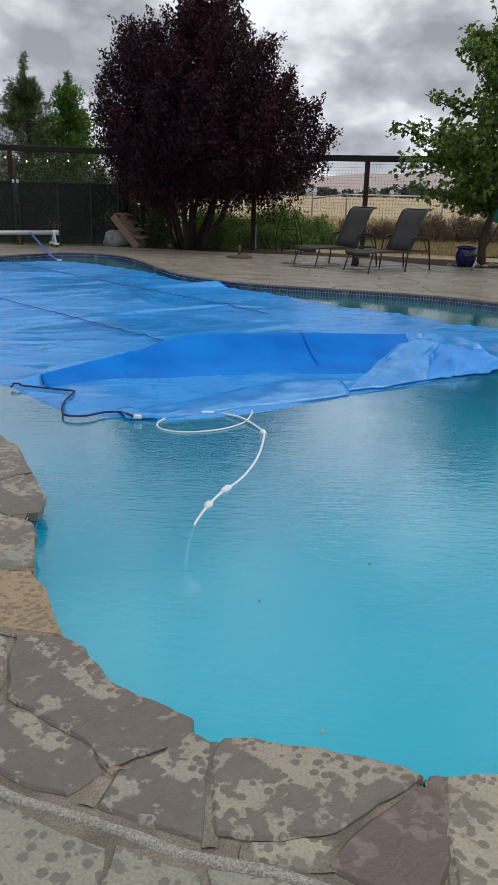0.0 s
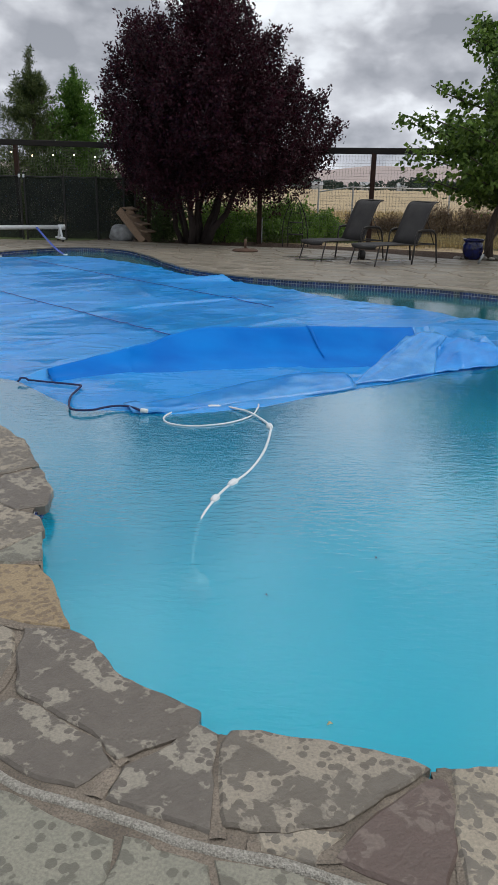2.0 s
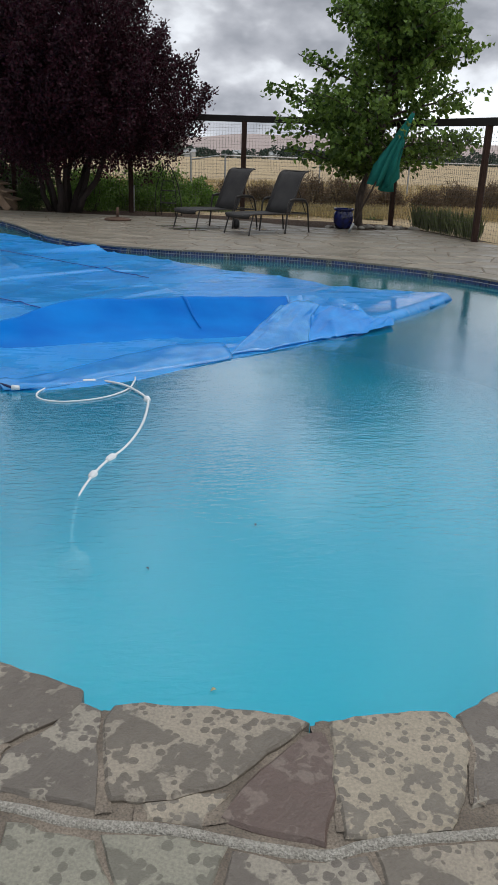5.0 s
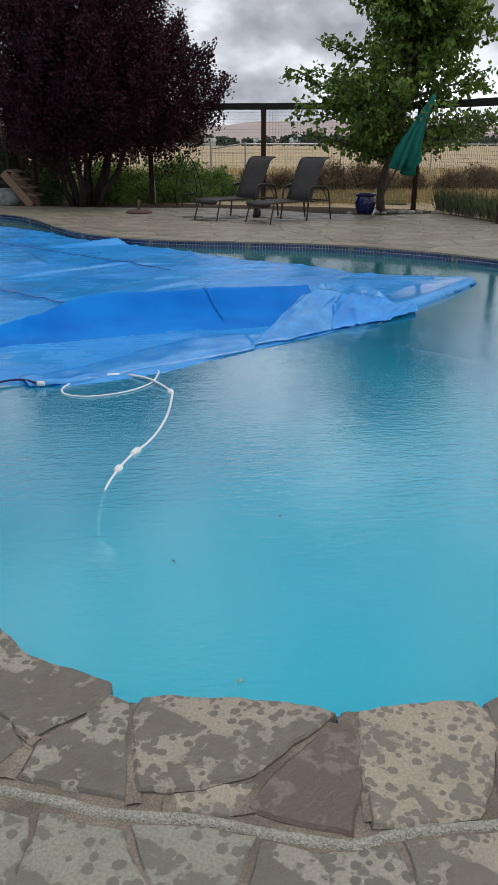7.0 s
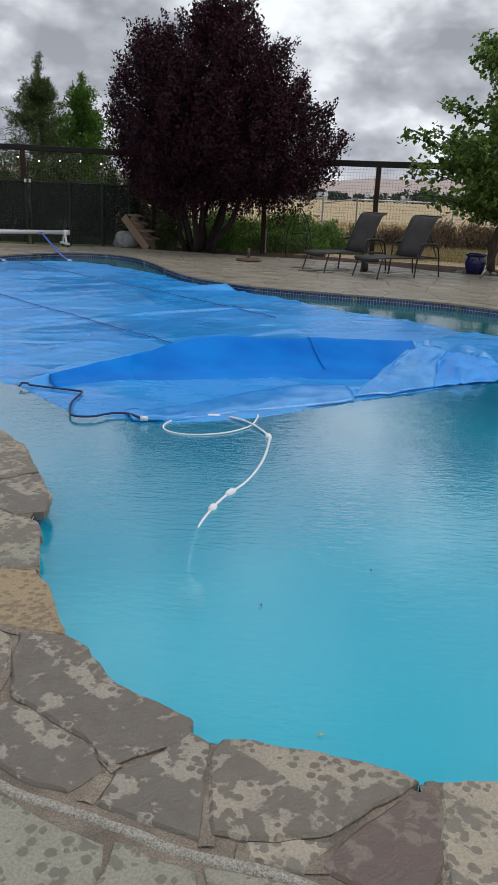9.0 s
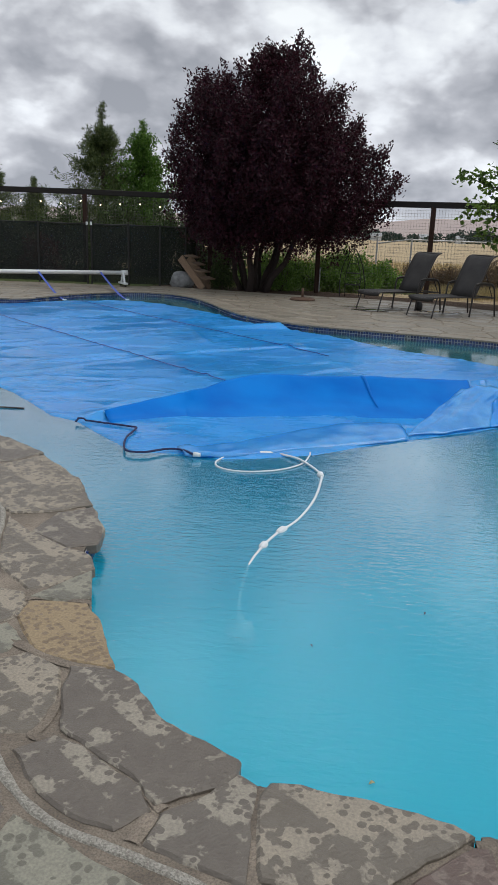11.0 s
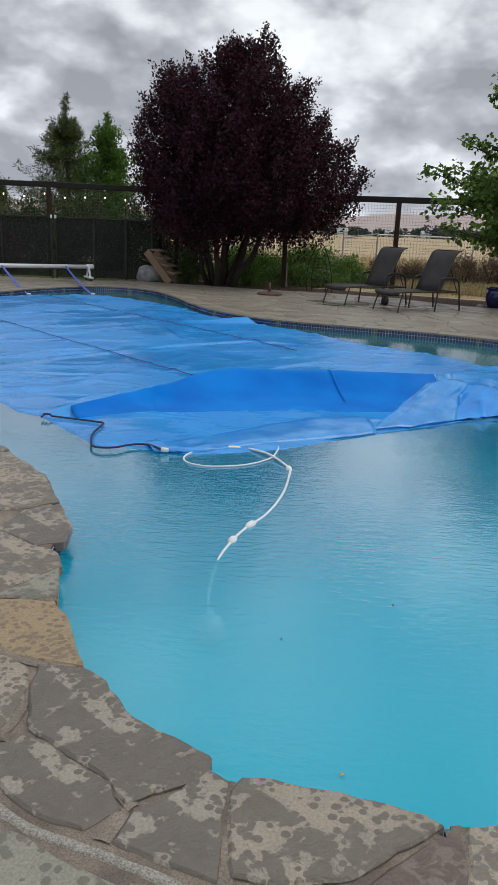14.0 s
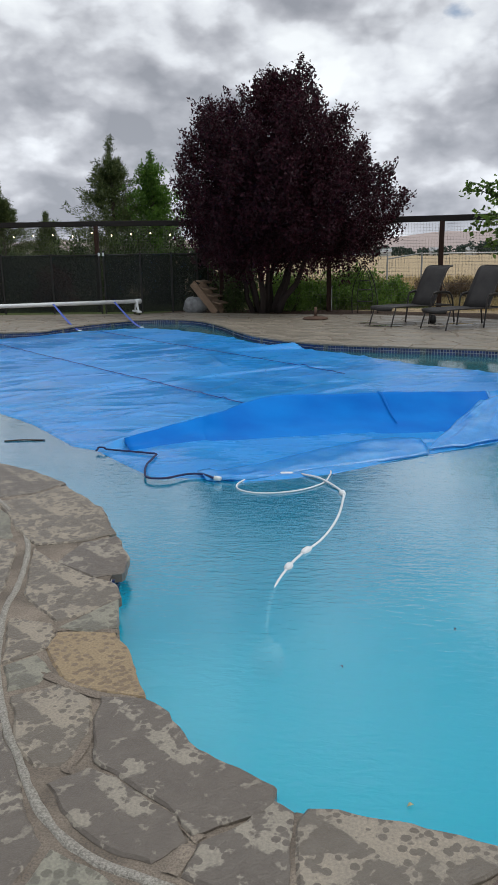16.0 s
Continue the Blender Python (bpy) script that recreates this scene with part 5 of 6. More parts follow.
for i, ((x1, y1), (x2, y2)) in enumerate(zip(MF, MF[1:])):
    if i == 5:
        continue
    n = 8
    vs, fs = [], []
    for k in range(n + 1):
        t = k / n
        bow = 0.03 * math.sin(math.pi * t) * (-1) ** i
        sag = 0.02 * math.sin(math.pi * t)
        for z in (0.02, 0.8, 1.60 - sag):
            for th in (0, 0.002):
                vs.append((x1 + (x2 - x1) * t, y1 + (y2 - y1) * t + bow * (z > 0.5) + th, z))
    for k in range(n):
        for r in range(2):
            for th in (0, 1):
                a = k * 6 + r * 2 + th
                fs.append((a, a + 6, a + 8, a + 2))
    part("mesh_panel", (vs, fs), M["mesh"], pool_fence)
    part("hem", tube([(x1 + (x2 - x1) * t, y1 + (y2 - y1) * t, 1.60 - 0.02 * math.sin(math.pi * t)) for t in np.linspace(0, 1, 7)], 0.018, 6), M["iron"], pool_fence, "black top hem")

chain = thing("chain_link_fence", "far galvanised chain-link fence across the field", "fence")
CL = [(-6, 31.5), (-2, 31.2), (2.4, 30.8), (3.7, 30.6), (8, 33), (13, 36), (20, 40), (30, 46)]
for (x, y) in CL:
    part("line_post", tube([(x, y, -0.05), (x, y, 1.55)], 0.035, 8), M["pipe"], chain)
for i, ((x1, y1), (x2, y2)) in enumerate(zip(CL, CL[1:])):
    z1, z2 = (1.30, 1.5) if i == 2 else (1.48, 1.48)
    part("pipe_rail", tube([(x1, y1, z1), (x2, y2, z2)], 0.028, 6), M["pipe"], chain)
    welded_panel((x1, y1, 0), (x2, y2, 0), 0.02, 1.42, 0.16, 0.003, chain)


# ---- foliage ----
def leaf_cards(pos, axis, length, width, rng, fold=0.18):
    """Leaves: one folded diamond each, at pos, pointing roughly along axis."""
    n = len(pos)
    ax = axis / np.maximum(np.linalg.norm(axis, axis=1)[:, None], 1e-6)
    rnd = rng.normal(size=(n, 3))
    sd = np.cross(ax, rnd)
    sd /= np.maximum(np.linalg.norm(sd, axis=1)[:, None], 1e-6)
    nm = np.cross(ax, sd)
    ln = (length * rng.uniform(0.7, 1.25, n))[:, None]
    wd = (width * rng.uniform(0.75, 1.2, n))[:, None]
    base, tip = pos, pos + ax * ln - nm * ln * 0.15
    mid = pos + ax * ln * 0.45
    l, r = mid + sd * wd * 0.5 + nm * wd * fold, mid - sd * wd * 0.5 + nm * wd * fold
    v = np.stack([base, l, tip, r], 1).reshape(-1, 3)
    i = np.arange(n) * 4
    f = np.concatenate([np.stack([i, i + 1, i + 2], 1), np.stack([i, i + 2, i + 3], 1)])
    return v, f


def fast_mesh(name, v, f, material, parent, label=""):
    me = bpy.data.meshes.new(name)
    me.vertices.add(len(v))
    me.vertices.foreach_set("co", np.asarray(v, np.float32).ravel())
    me.loops.add(f.size)
    me.loops.foreach_set("vertex_index", f.astype(np.int32).ravel())
    me.polygons.add(len(f))
    me.polygons.foreach_set("loop_start", np.arange(0, f.size, f.shape[1], dtype=np.int32))
    me.update(calc_edges=True)
    me.materials.append(material)
    ob = new(name, me)
    if parent:
        ob.parent = parent
    return tagged(ob, label)


def twig_cloud(tips, outward, per, spread, length, leaf, rng, droop=0.0):
    """Leaves scattered along short twigs that end at tips."""
    n = len(tips)
    d = outward / np.maximum(np.linalg.norm(outward, axis=1)[:, None], 1e-6)
    t = rng.uniform(0, 1, (n, per, 1))
    pos = tips[:, None, :] - d[:, None, :] * t * length + rng.normal(size=(n, per, 3)) * spread * (0.35 + 0.65 * t)
    ax = d[:, None, :] * 0.9 + rng.normal(size=(n, per, 3)) * 0.75
    ax[..., 2] -= droop
    return leaf_cards(pos.reshape(-1, 3), ax.reshape(-1, 3), leaf[0], leaf[1], rng)


def limb(a, b, r0, r1, rng, bend=0.12, n=6):
    a, b = Vector(a), Vector(b)
    ln = (b - a).length
    ps = []
    for i in range(n + 1):
        t = i / n
        w = math.sin(math.pi * t) * bend * ln
        ps.append(a.lerp(b, t) + Vector((rng.uniform(-1, 1), rng.uniform(-1, 1), rng.uniform(-0.3, 0.6))) * w * 0.5)
    return tube(ps, [r0 + (r1 - r0) * i / n for i in range(n + 1)], 7)


def plum_tree():
    rng = np.random.default_rng(4)
    root = thing("purple_plum_tree", "dark purple-leaved plum tree with many stems and a broad dense crown", "tree")
    cx, cy = -1.35, 21.0
    zs = [1.15, 1.5, 2.0, 2.6, 3.4, 4.15, 5.0, 5.5, 5.95, 6.3]
    left = [1.7, 2.4, 2.8, 2.95, 2.8, 2.5, 1.95, 1.3, 0.5, 0.05]
    right = [2.5, 3.15, 3.55, 3.5, 2.95, 2.3, 1.75, 1.35, 1.05, 0.7]
    tips, outs = [], []
    lumps = rng.uniform(0, 100, 3)
    plumes = 0
    while plumes < 215:
        z = rng.uniform(1.6, 4.75)
        a = rng.uniform(0, 2 * math.pi)
        ca, sa = math.cos(a), math.sin(a)
        lr = np.interp(z, zs, right) if ca > 0 else np.interp(z, zs, left)
        dr = np.interp(z, zs, [1.7, 2.1, 2.5, 2.7, 2.6, 2.35, 1.9, 1.45, 0.95, 0.3])
        R = 1 / math.sqrt((ca / lr) ** 2 + (sa / dr) ** 2)
        r = R * rng.uniform(0.55, 0.88)
        ln = rng.uniform(0.8, 1.4)
        d = np.array([ca * 0.5 + 0.10, sa * 0.45, 0.9])
        d /= np.linalg.norm(d)
        p = np.array([cx + ca * r, cy + sa * r, z])
        for j in range(11):
            t = j / 10
            tips.append(tuple(p + d * ln * (t - 0.35) + rng.normal(size=3) * (0.20 - 0.14 * t)))
            outs.append(tuple(d + rng.normal(size=3) * 0.15))
        plumes += 1
    while len(tips) < 4050:
        z = rng.uniform(1.5, 6.1)
        a = rng.uniform(0, 2 * math.pi)
        ca, sa = math.cos(a), math.sin(a)
        lr = np.interp(z, zs, right) if ca > 0 else np.interp(z, zs, left)
        dr = np.interp(z, zs, [1.7, 2.1, 2.5, 2.7, 2.6, 2.35, 1.9, 1.45, 0.95, 0.3])
        R = 1 / math.sqrt((ca / lr) ** 2 + (sa / dr) ** 2)
        R *= 0.74 + 0.60 * noise.noise(Vector((ca * 1.9 + lumps[0], sa * 1.9, z * 0.95)))
        r = R * rng.uniform(0.0, 1.0) ** 0.5
        if rng.uniform() > R / 2.6 + 0.15:
            continue
        tips.append((cx + ca * r, cy + sa * r, z))
        outs.append((ca * (0.35 + 0.35 * r / max(R, 0.1)), sa * 0.6, 0.75 + 0.25 * z / 6))
    # upright leaders that break the outline at the top
    for (tx, tz) in ((-1.05, 6.15), (-0.66, 6.5), (-2.45, 5.45), (-3.05, 5.6), (-3.35, 5.2), (-0.2, 5.75), (0.45, 5.15), (1.0, 4.6), (1.75, 3.75), (-1.75, 5.8), (-0.45, 6.3), (2.1, 3.2), (-3.9, 4.3)):
        for i in range(16):
            t = i / 16
            tips.append((tx + 0.10 * rng.normal() * (1 - t) * 2.2 + (cx - tx) * (1 - t) * 0.12, cy + rng.normal() * 0.35 * (1.1 - t), tz - (1 - t) * 1.0))
            outs.append((0.12 * rng.normal() + 0.1, 0.12 * rng.normal(), 1.0))
    tips, outs = np.array(tips), np.array(outs)
    v, f = twig_cloud(tips, outs, 36, 0.11, 0.45, (0.085, 0.048), rng, 0.25)
    fast_mesh("crown", v, f, M["plum_leaf"], root, "deep purple leaves, almost black inside")
    stems = []
    for i in range(9):
        a = 2 * math.pi * i / 9 + rng.uniform(-0.3, 0.3)
        r0 = rng.uniform(0.12, 0.42)
        b = (cx - 0.25 + r0 * math.cos(a), cy + r0 * math.sin(a), -0.05)
        e = (cx + rng.uniform(1.0, 1.9) * math.cos(a), cy + rng.uniform(0.8, 1.5) * math.sin(a), rng.uniform(2.6, 4.2))
        part("stem", limb(b, e, rng.uniform(0.06, 0.10), 0.03, rng, 0.10, 8), M["plum_bark"], root, smooth=True)
        for j in range(5):
            t = rng.uniform(0.3, 0.95)
            p = Vector(b).lerp(Vector(e), t)
            q = p + Vector((rng.uniform(-0.9, 0.9), rng.uniform(-0.7, 0.7), rng.uniform(0.4, 1.3)))
            part("branch", limb(p, q, 0.028, 0.008, rng, 0.1, 4), M["plum_bark"], root, smooth=True)


def green_tree():
    rng = np.random.default_rng(11)
    root = thing("broadleaf_tree", "young green broadleaf tree with an open layered crown", "tree")
    b = Vector((5.40, 17.9, -0.04))
    trunk = [b, Vector((5.36, 17.9, 0.35)), Vector((5.40, 17.9, 0.8)), Vector((5.56, 17.9, 1.3)), Vector((5.75, 17.92, 1.9)), Vector((5.85, 17.95, 2.8)), Vector((5.9, 18.0, 3.9)), Vector((5.95, 18.0, 4.7))]
    part("trunk", tube(curve(trunk, 5), [0.105 - 0.085 * i / 35 for i in range(36)], 10), M["bark"], root, smooth=True)
    tips, outs, limbs = [], [], []
    for i in range(76):
        z = rng.uniform(1.3, 4.9) if math.cos(i * 2.399) < -0.2 else rng.uniform(1.75, 5.1)
        a = i * 2.399 + rng.uniform(-0.4, 0.4)
        reach = np.interp(z, [1.3, 2.0, 2.6, 3.4, 4.2, 5.2], [2.0, 2.7, 2.6, 2.3, 1.95, 1.2]) * rng.uniform(0.62, 1.04)
        if math.cos(a) < -0.5 and z > 2.9:
            reach *= 0.95
        p = Vector((5.8, 17.95, max(1.3, z - 0.55)))
        e = Vector((5.85 + reach * math.cos(a), 18.0 + reach * 0.85 * math.sin(a), z + rng.uniform(-0.15, 0.25)))
        limbs.append(limb(p, e, 0.03, 0.008, rng, 0.1, 5))
        for j in range(21):
            t = rng.uniform(0.25, 1.03)
            q = p.lerp(e, t) + Vector((rng.normal() * 0.20, rng.normal() * 0.20, rng.normal() * 0.10 + 0.04))
            if q.y < 17.2 and 4.9 < q.x < 6.25 and q.z < 2.1:
                continue
            tips.append(tuple(q))
            outs.append((math.cos(a) * 0.8 + rng.normal() * 0.4, math.sin(a) * 0.8 + rng.normal() * 0.4, 0.15))
    for i in range(34):
        tips.append((5.9 + rng.normal() * 0.4, 18 + rng.normal() * 0.35, rng.uniform(4.0, 5.25)))
        outs.append((rng.normal() * 0.4, rng.normal() * 0.4, 0.8))
    for pair in limbs:
        part("branch", pair, M["bark"], root, smooth=True)
    v, f = twig_cloud(np.array(tips), np.array(outs), 13, 0.09, 0.28, (0.125, 0.095), rng, 0.75)
    fast_mesh("crown", v, f, M["green_leaf"], root, "fresh green heart-shaped leaves")


def pine(x, y, h, wide, seed, mat="pine_leaf", label="", slim=False):
    rng = np.random.default_rng(seed)
    root = thing("conifer_tree" if not slim else "poplar_tree", label, "tree", "trees behind the fence")
    part("trunk", tube([(x, y, -0.05), (x + 0.05, y, h * 0.5), (x, y, h * 0.96)], [0.16, 0.10, 0.02], 8), M["bark"], root, smooth=True)
    tips, outs = [], []
    z = h * 0.06
    while z < h * (0.83 if not slim else 0.88):
        t = z / h
        R = wide * ((1 - t) * (1 - t) ** 0.3 * (0.75 + 0.5 * abs(math.sin(z * 5.1 + seed))) if not slim else min(1.0, 1.5 * (1 - t)) ** 0.8 * (0.8 + 0.25 * math.sin(z * 6))) + 0.06
        for j in range(11):
            a = rng.uniform(0, 2 * math.pi)
            ln = R * rng.uniform(0.55, 1.12)
            for s in np.linspace(0.3, 1.0, 9):
                tips.append((x + ln * s * math.cos(a) + rng.normal() * 0.05, y + ln * s * math.sin(a) + rng.normal() * 0.05, z + (0.22 if not slim else 0.55) * ln * s * s + rng.normal() * 0.06))
                outs.append((math.cos(a), math.sin(a), 0.7 if not slim else 1.4))
        z += 0.24
    lead = np.array([(x + rng.normal() * 0.05, y + rng.normal() * 0.05, h * (0.80 + 0.2 * i / 40)) for i in range(41)])
    lv, lf = twig_cloud(lead, np.tile((0.0, 0.0, 1.0), (41, 1)) + rng.normal(size=(41, 3)) * 0.4, 16, 0.05, 0.14, (0.12, 0.03), rng)
    leaf = (0.19, 0.028) if not slim else (0.10, 0.065)
    v, f = twig_cloud(np.array(tips), np.array(outs), 11 if not slim else 10, 0.09 if not slim else 0.10, 0.2, leaf, rng)
    v, f = np.concatenate([v, lv]), np.concatenate([f, lf + len(v)])
    fast_mesh("crown", v, f, M[mat], root)


def shrub(name, x, y, sx, sy, h, n, leaf, mat, label, seed, group="", stems=5, z0=0.0):
    rng = np.random.default_rng(seed)
    root = thing(name, label, "shrub", group)
    tips, outs = [], []
    while len(tips) < n:
        d = rng.normal(size=3)
        d /= np.linalg.norm(d)
        d[2] = abs(d[2])
        r = rng.uniform(0.25, 1.0) ** 0.4 * (0.85 + 0.4 * noise.noise(Vector((d[0] * 2.2 + seed, d[1] * 2.2, d[2] * 2.2))))
        tips.append((x + d[0] * r * sx, y + d[1] * r * sy, z0 + 0.04 + d[2] * r * h))
        outs.append((d[0], d[1], d[2] + 0.5))
    v, f = twig_cloud(np.array(tips), np.array(outs), 14, 0.07 + 0.03 * h, 0.25, leaf, rng)
    fast_mesh("foliage", v, f, M[mat], root)
    st = [limb((x + rng.normal() * 0.08 * sx, y + rng.normal() * 0.08 * sy, -0.07), (x + rng.normal() * 0.4 * sx, y + rng.normal() * 0.4 * sy, z0 + h * 0.7), 0.025, 0.008, rng, 0.1, 4) for _ in range(stems)]
    part("stems", joined(*st), M["bark"], root, smooth=True)


def blades(name, region, n, h, width, mat, label, seed, category="grass", lean=0.25):
    """Upright blades over a region given as a function of two random numbers."""
    rng = np.random.default_rng(seed)
    uv = rng.uniform(0, 1, (n, 2))
    pos = np.array([region(u, v) for u, v in uv])
    ax = np.stack([rng.normal(size=n) * lean, rng.normal(size=n) * lean, np.ones(n)], 1)
    v, f = leaf_cards(pos, ax, h, width, rng, 0.05)
    ob = fast_mesh(name, v, f, M[mat], None)
    return tagged(ob, label, category, kind="stuff")


plum_tree()
green_tree()
pine(-8.3, 30.0, 6.0, 3.7, 21, label="tall dark green pine behind the fence")
pine(-12.3, 33.5, 3.5, 1.7, 23, label="smaller dark green pine behind the fence")
pine(-14.6, 34.0, 4.9, 3.0, 26, label="dark green pine farther along the fence")
pine(-6.6, 29.5, 5.35, 1.6, 22, "poplar_leaf", "bushy bright green upright tree behind the fence", True)
for i, (x, y, sx, h) in enumerate(((-13.0, 25.5, 1.6, 2.3), (-10.6, 25.2, 1.6, 1.9), (-8.6, 26.4, 1.8, 2.6), (-6.6, 25.8, 1.7, 2.7), (-4.8, 25.4, 1.5, 2.6), (-3.2, 25.6, 1.3, 2.3), (-15.5, 25.0, 1.7, 2.4))):
    shrub("garden_shrub", x, y, sx, 1.0, h, 420, (0.13, 0.06), "shrub_leaf", "dense dark green shrub behind the mesh fence", 40 + i, "shrubs behind the fence")
shrub("red_shrub", -8.3, 22.9, 0.8, 0.5, 1.55, 160, (0.10, 0.06), "red_leaf", "dull red-leaved shrub behind the mesh fence", 61)
shrub("red_shrub", -13.2, 27.5, 1.3, 0.8, 3.2, 260, (0.13, 0.07), "red_leaf", "rusty red-leaved tree behind the fence", 62)
shrub("bed_shrub", -2.55, 21.2, 0.45, 0.4, 1.05, 150, (0.06, 0.03), "shrub_leaf", "small dark green shrub in the mulch bed", 63)
shrub("bed_shrub", -0.9, 21.6, 0.7, 0.35, 0.75, 130, (0.06, 0.03), "ivy_leaf", "low green shrub under the plum tree", 64)
# the green bank behind the wire
for i, (x, y, sx, sy, h) in enumerate(((0.8, 23.5, 1.45, 0.9, 1.28), (2.0, 23.9, 0.9, 0.8, 0.80), (-1.0, 23.8, 1.5, 0.8, 1.05), (0.5, 22.6, 1.6, 0.5, 0.55))):
    shrub("creeper_mound", x, y, sx, sy, h, 620, (0.09, 0.055), "ivy_leaf", "bright green mound of low creeping plants", 70 + i, "green mounds behind the fence", 3)
# dry brush along the field
for i in range(13):
    x = 3.4 + i * 0.95
    shrub("dry_bush", x + random.uniform(-0.2, 0.2), 26.2 + random.uniform(-0.6, 0.6) + 0.06 * i, 0.75, 0.55, random.uniform(0.65, 1.05) + (0.35 if i in (2, 3) else 0), 150, (0.17, 0.016), "dry_leaf",
          "dry brown brush at the edge of the field", 90 + i, "dry bushes along the field", 4)
blades("fennel_weeds", lambda u, v: (6.72 + 0.40 * u + 0.3 * v, 17.9 - 2.9 * u + 0.8 * v, -0.03), 650, 0.52, 0.008, "weed", "tall green weeds against the wire fence", 5, "weeds", 0.22)
blades("dry_grass", lambda u, v: (3.0 + 10 * u, 20.9 + 5.0 * v - 0.1 * u, -0.07), 9000, 0.20, 0.012, "straw", "short dry straw-coloured grass", 6)
blades("dry_grass", lambda u, v: (-3.0 + 26 * u, 27.0 + 22 * v * v, -0.07), 14000, 0.32, 0.03, "straw", "dry golden field grass", 7)
blades("lawn_grass", lambda u, v: (-12 + 15 * u, 21.9 + 2.0 * v, -0.05), 6000, 0.14, 0.012, "weed", "patchy green grass along the fence", 8)

# ---- far distance ----
def far_woods():
    rng = np.random.default_rng(31)
    pos, ax = [], []
    for i in range(900):
        x = rng.uniform(-420, 520)
        y = 560 + rng.uniform(-30, 60)
        h = rng.uniform(5, 9.0) * (0.7 + 0.6 * noise.noise(Vector((x * 0.02, 0.5, 0))) + 0.2)
        for j in range(34):
            t = rng.uniform(0.05, 1)
            r = (0.55 * h) * math.sqrt(max(0.03, 1 - t)) * rng.uniform(0.2, 1)
            a = rng.uniform(0, 6.283)
            pos.append((x + r * math.cos(a), y + r * math.sin(a), h * t - 0.5))
            ax.append((math.cos(a), math.sin(a), 0.8))
    v, f = leaf_cards(np.array(pos), np.array(ax), 2.0, 1.5, rng)
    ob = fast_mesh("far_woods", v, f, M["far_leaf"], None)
    tagged(ob, "line of dark trees across the far end of the field", "trees", kind="stuff")


far_woods()
for (x, y, w, h) in ((74, 540, 9, 3.2), (98, 545, 6, 3.0), (40, 540, 7, 3.0)):
    b = thing("farm_building", "small pale farm building far across the field", "building", "far buildings")
    part("wall", block(w, 8, h, pose(x, y, h / 2 - 0.1), 0.02), M["far_wall"], b)
    part("roof", ([(x - w / 2 - 0.5, y - 4.6, h - 0.15), (x + w / 2 + 0.5, y - 4.6, h - 0.15), (x + w / 2 + 0.5, y, h + 2), (x - w / 2 - 0.5, y, h + 2), (x + w / 2 + 0.5, y + 4.6, h - 0.15), (x - w / 2 - 0.5, y + 4.6, h - 0.15)],
                  [(0, 1, 2, 3), (3, 2, 4, 5), (0, 3, 5), (1, 4, 2), (0, 5, 4, 1)]), M["pipe"], b)


def hills():
    vs, fs = [], []
    n = 140
    for i in range(n + 1):
        a = radians(-75 + 150 * i / n)
        for r, s in ((2300, 0.0), (2600, 0.75), (2900, 1.0), (3300, 0.3)):
            h = 62 + 46 * noise.noise(Vector((a * 5, 2.3, 0))) + 18 * noise.noise(Vector((a * 15, 0.3, r * 0.001)))
            vs.append((r * math.sin(a), r * math.cos(a), max(0, h) * s - 1))
    for i in range(n):
        for k in range(3):
            a = i * 4 + k
            fs.append((a, a + 4, a + 5, a + 1))
    tagged(mesh_object("backdrop_hills", vs, fs, M["hill"], None, True), "low tan hills on the horizon, haze put into their colour", "hills", kind="structure")


hills()

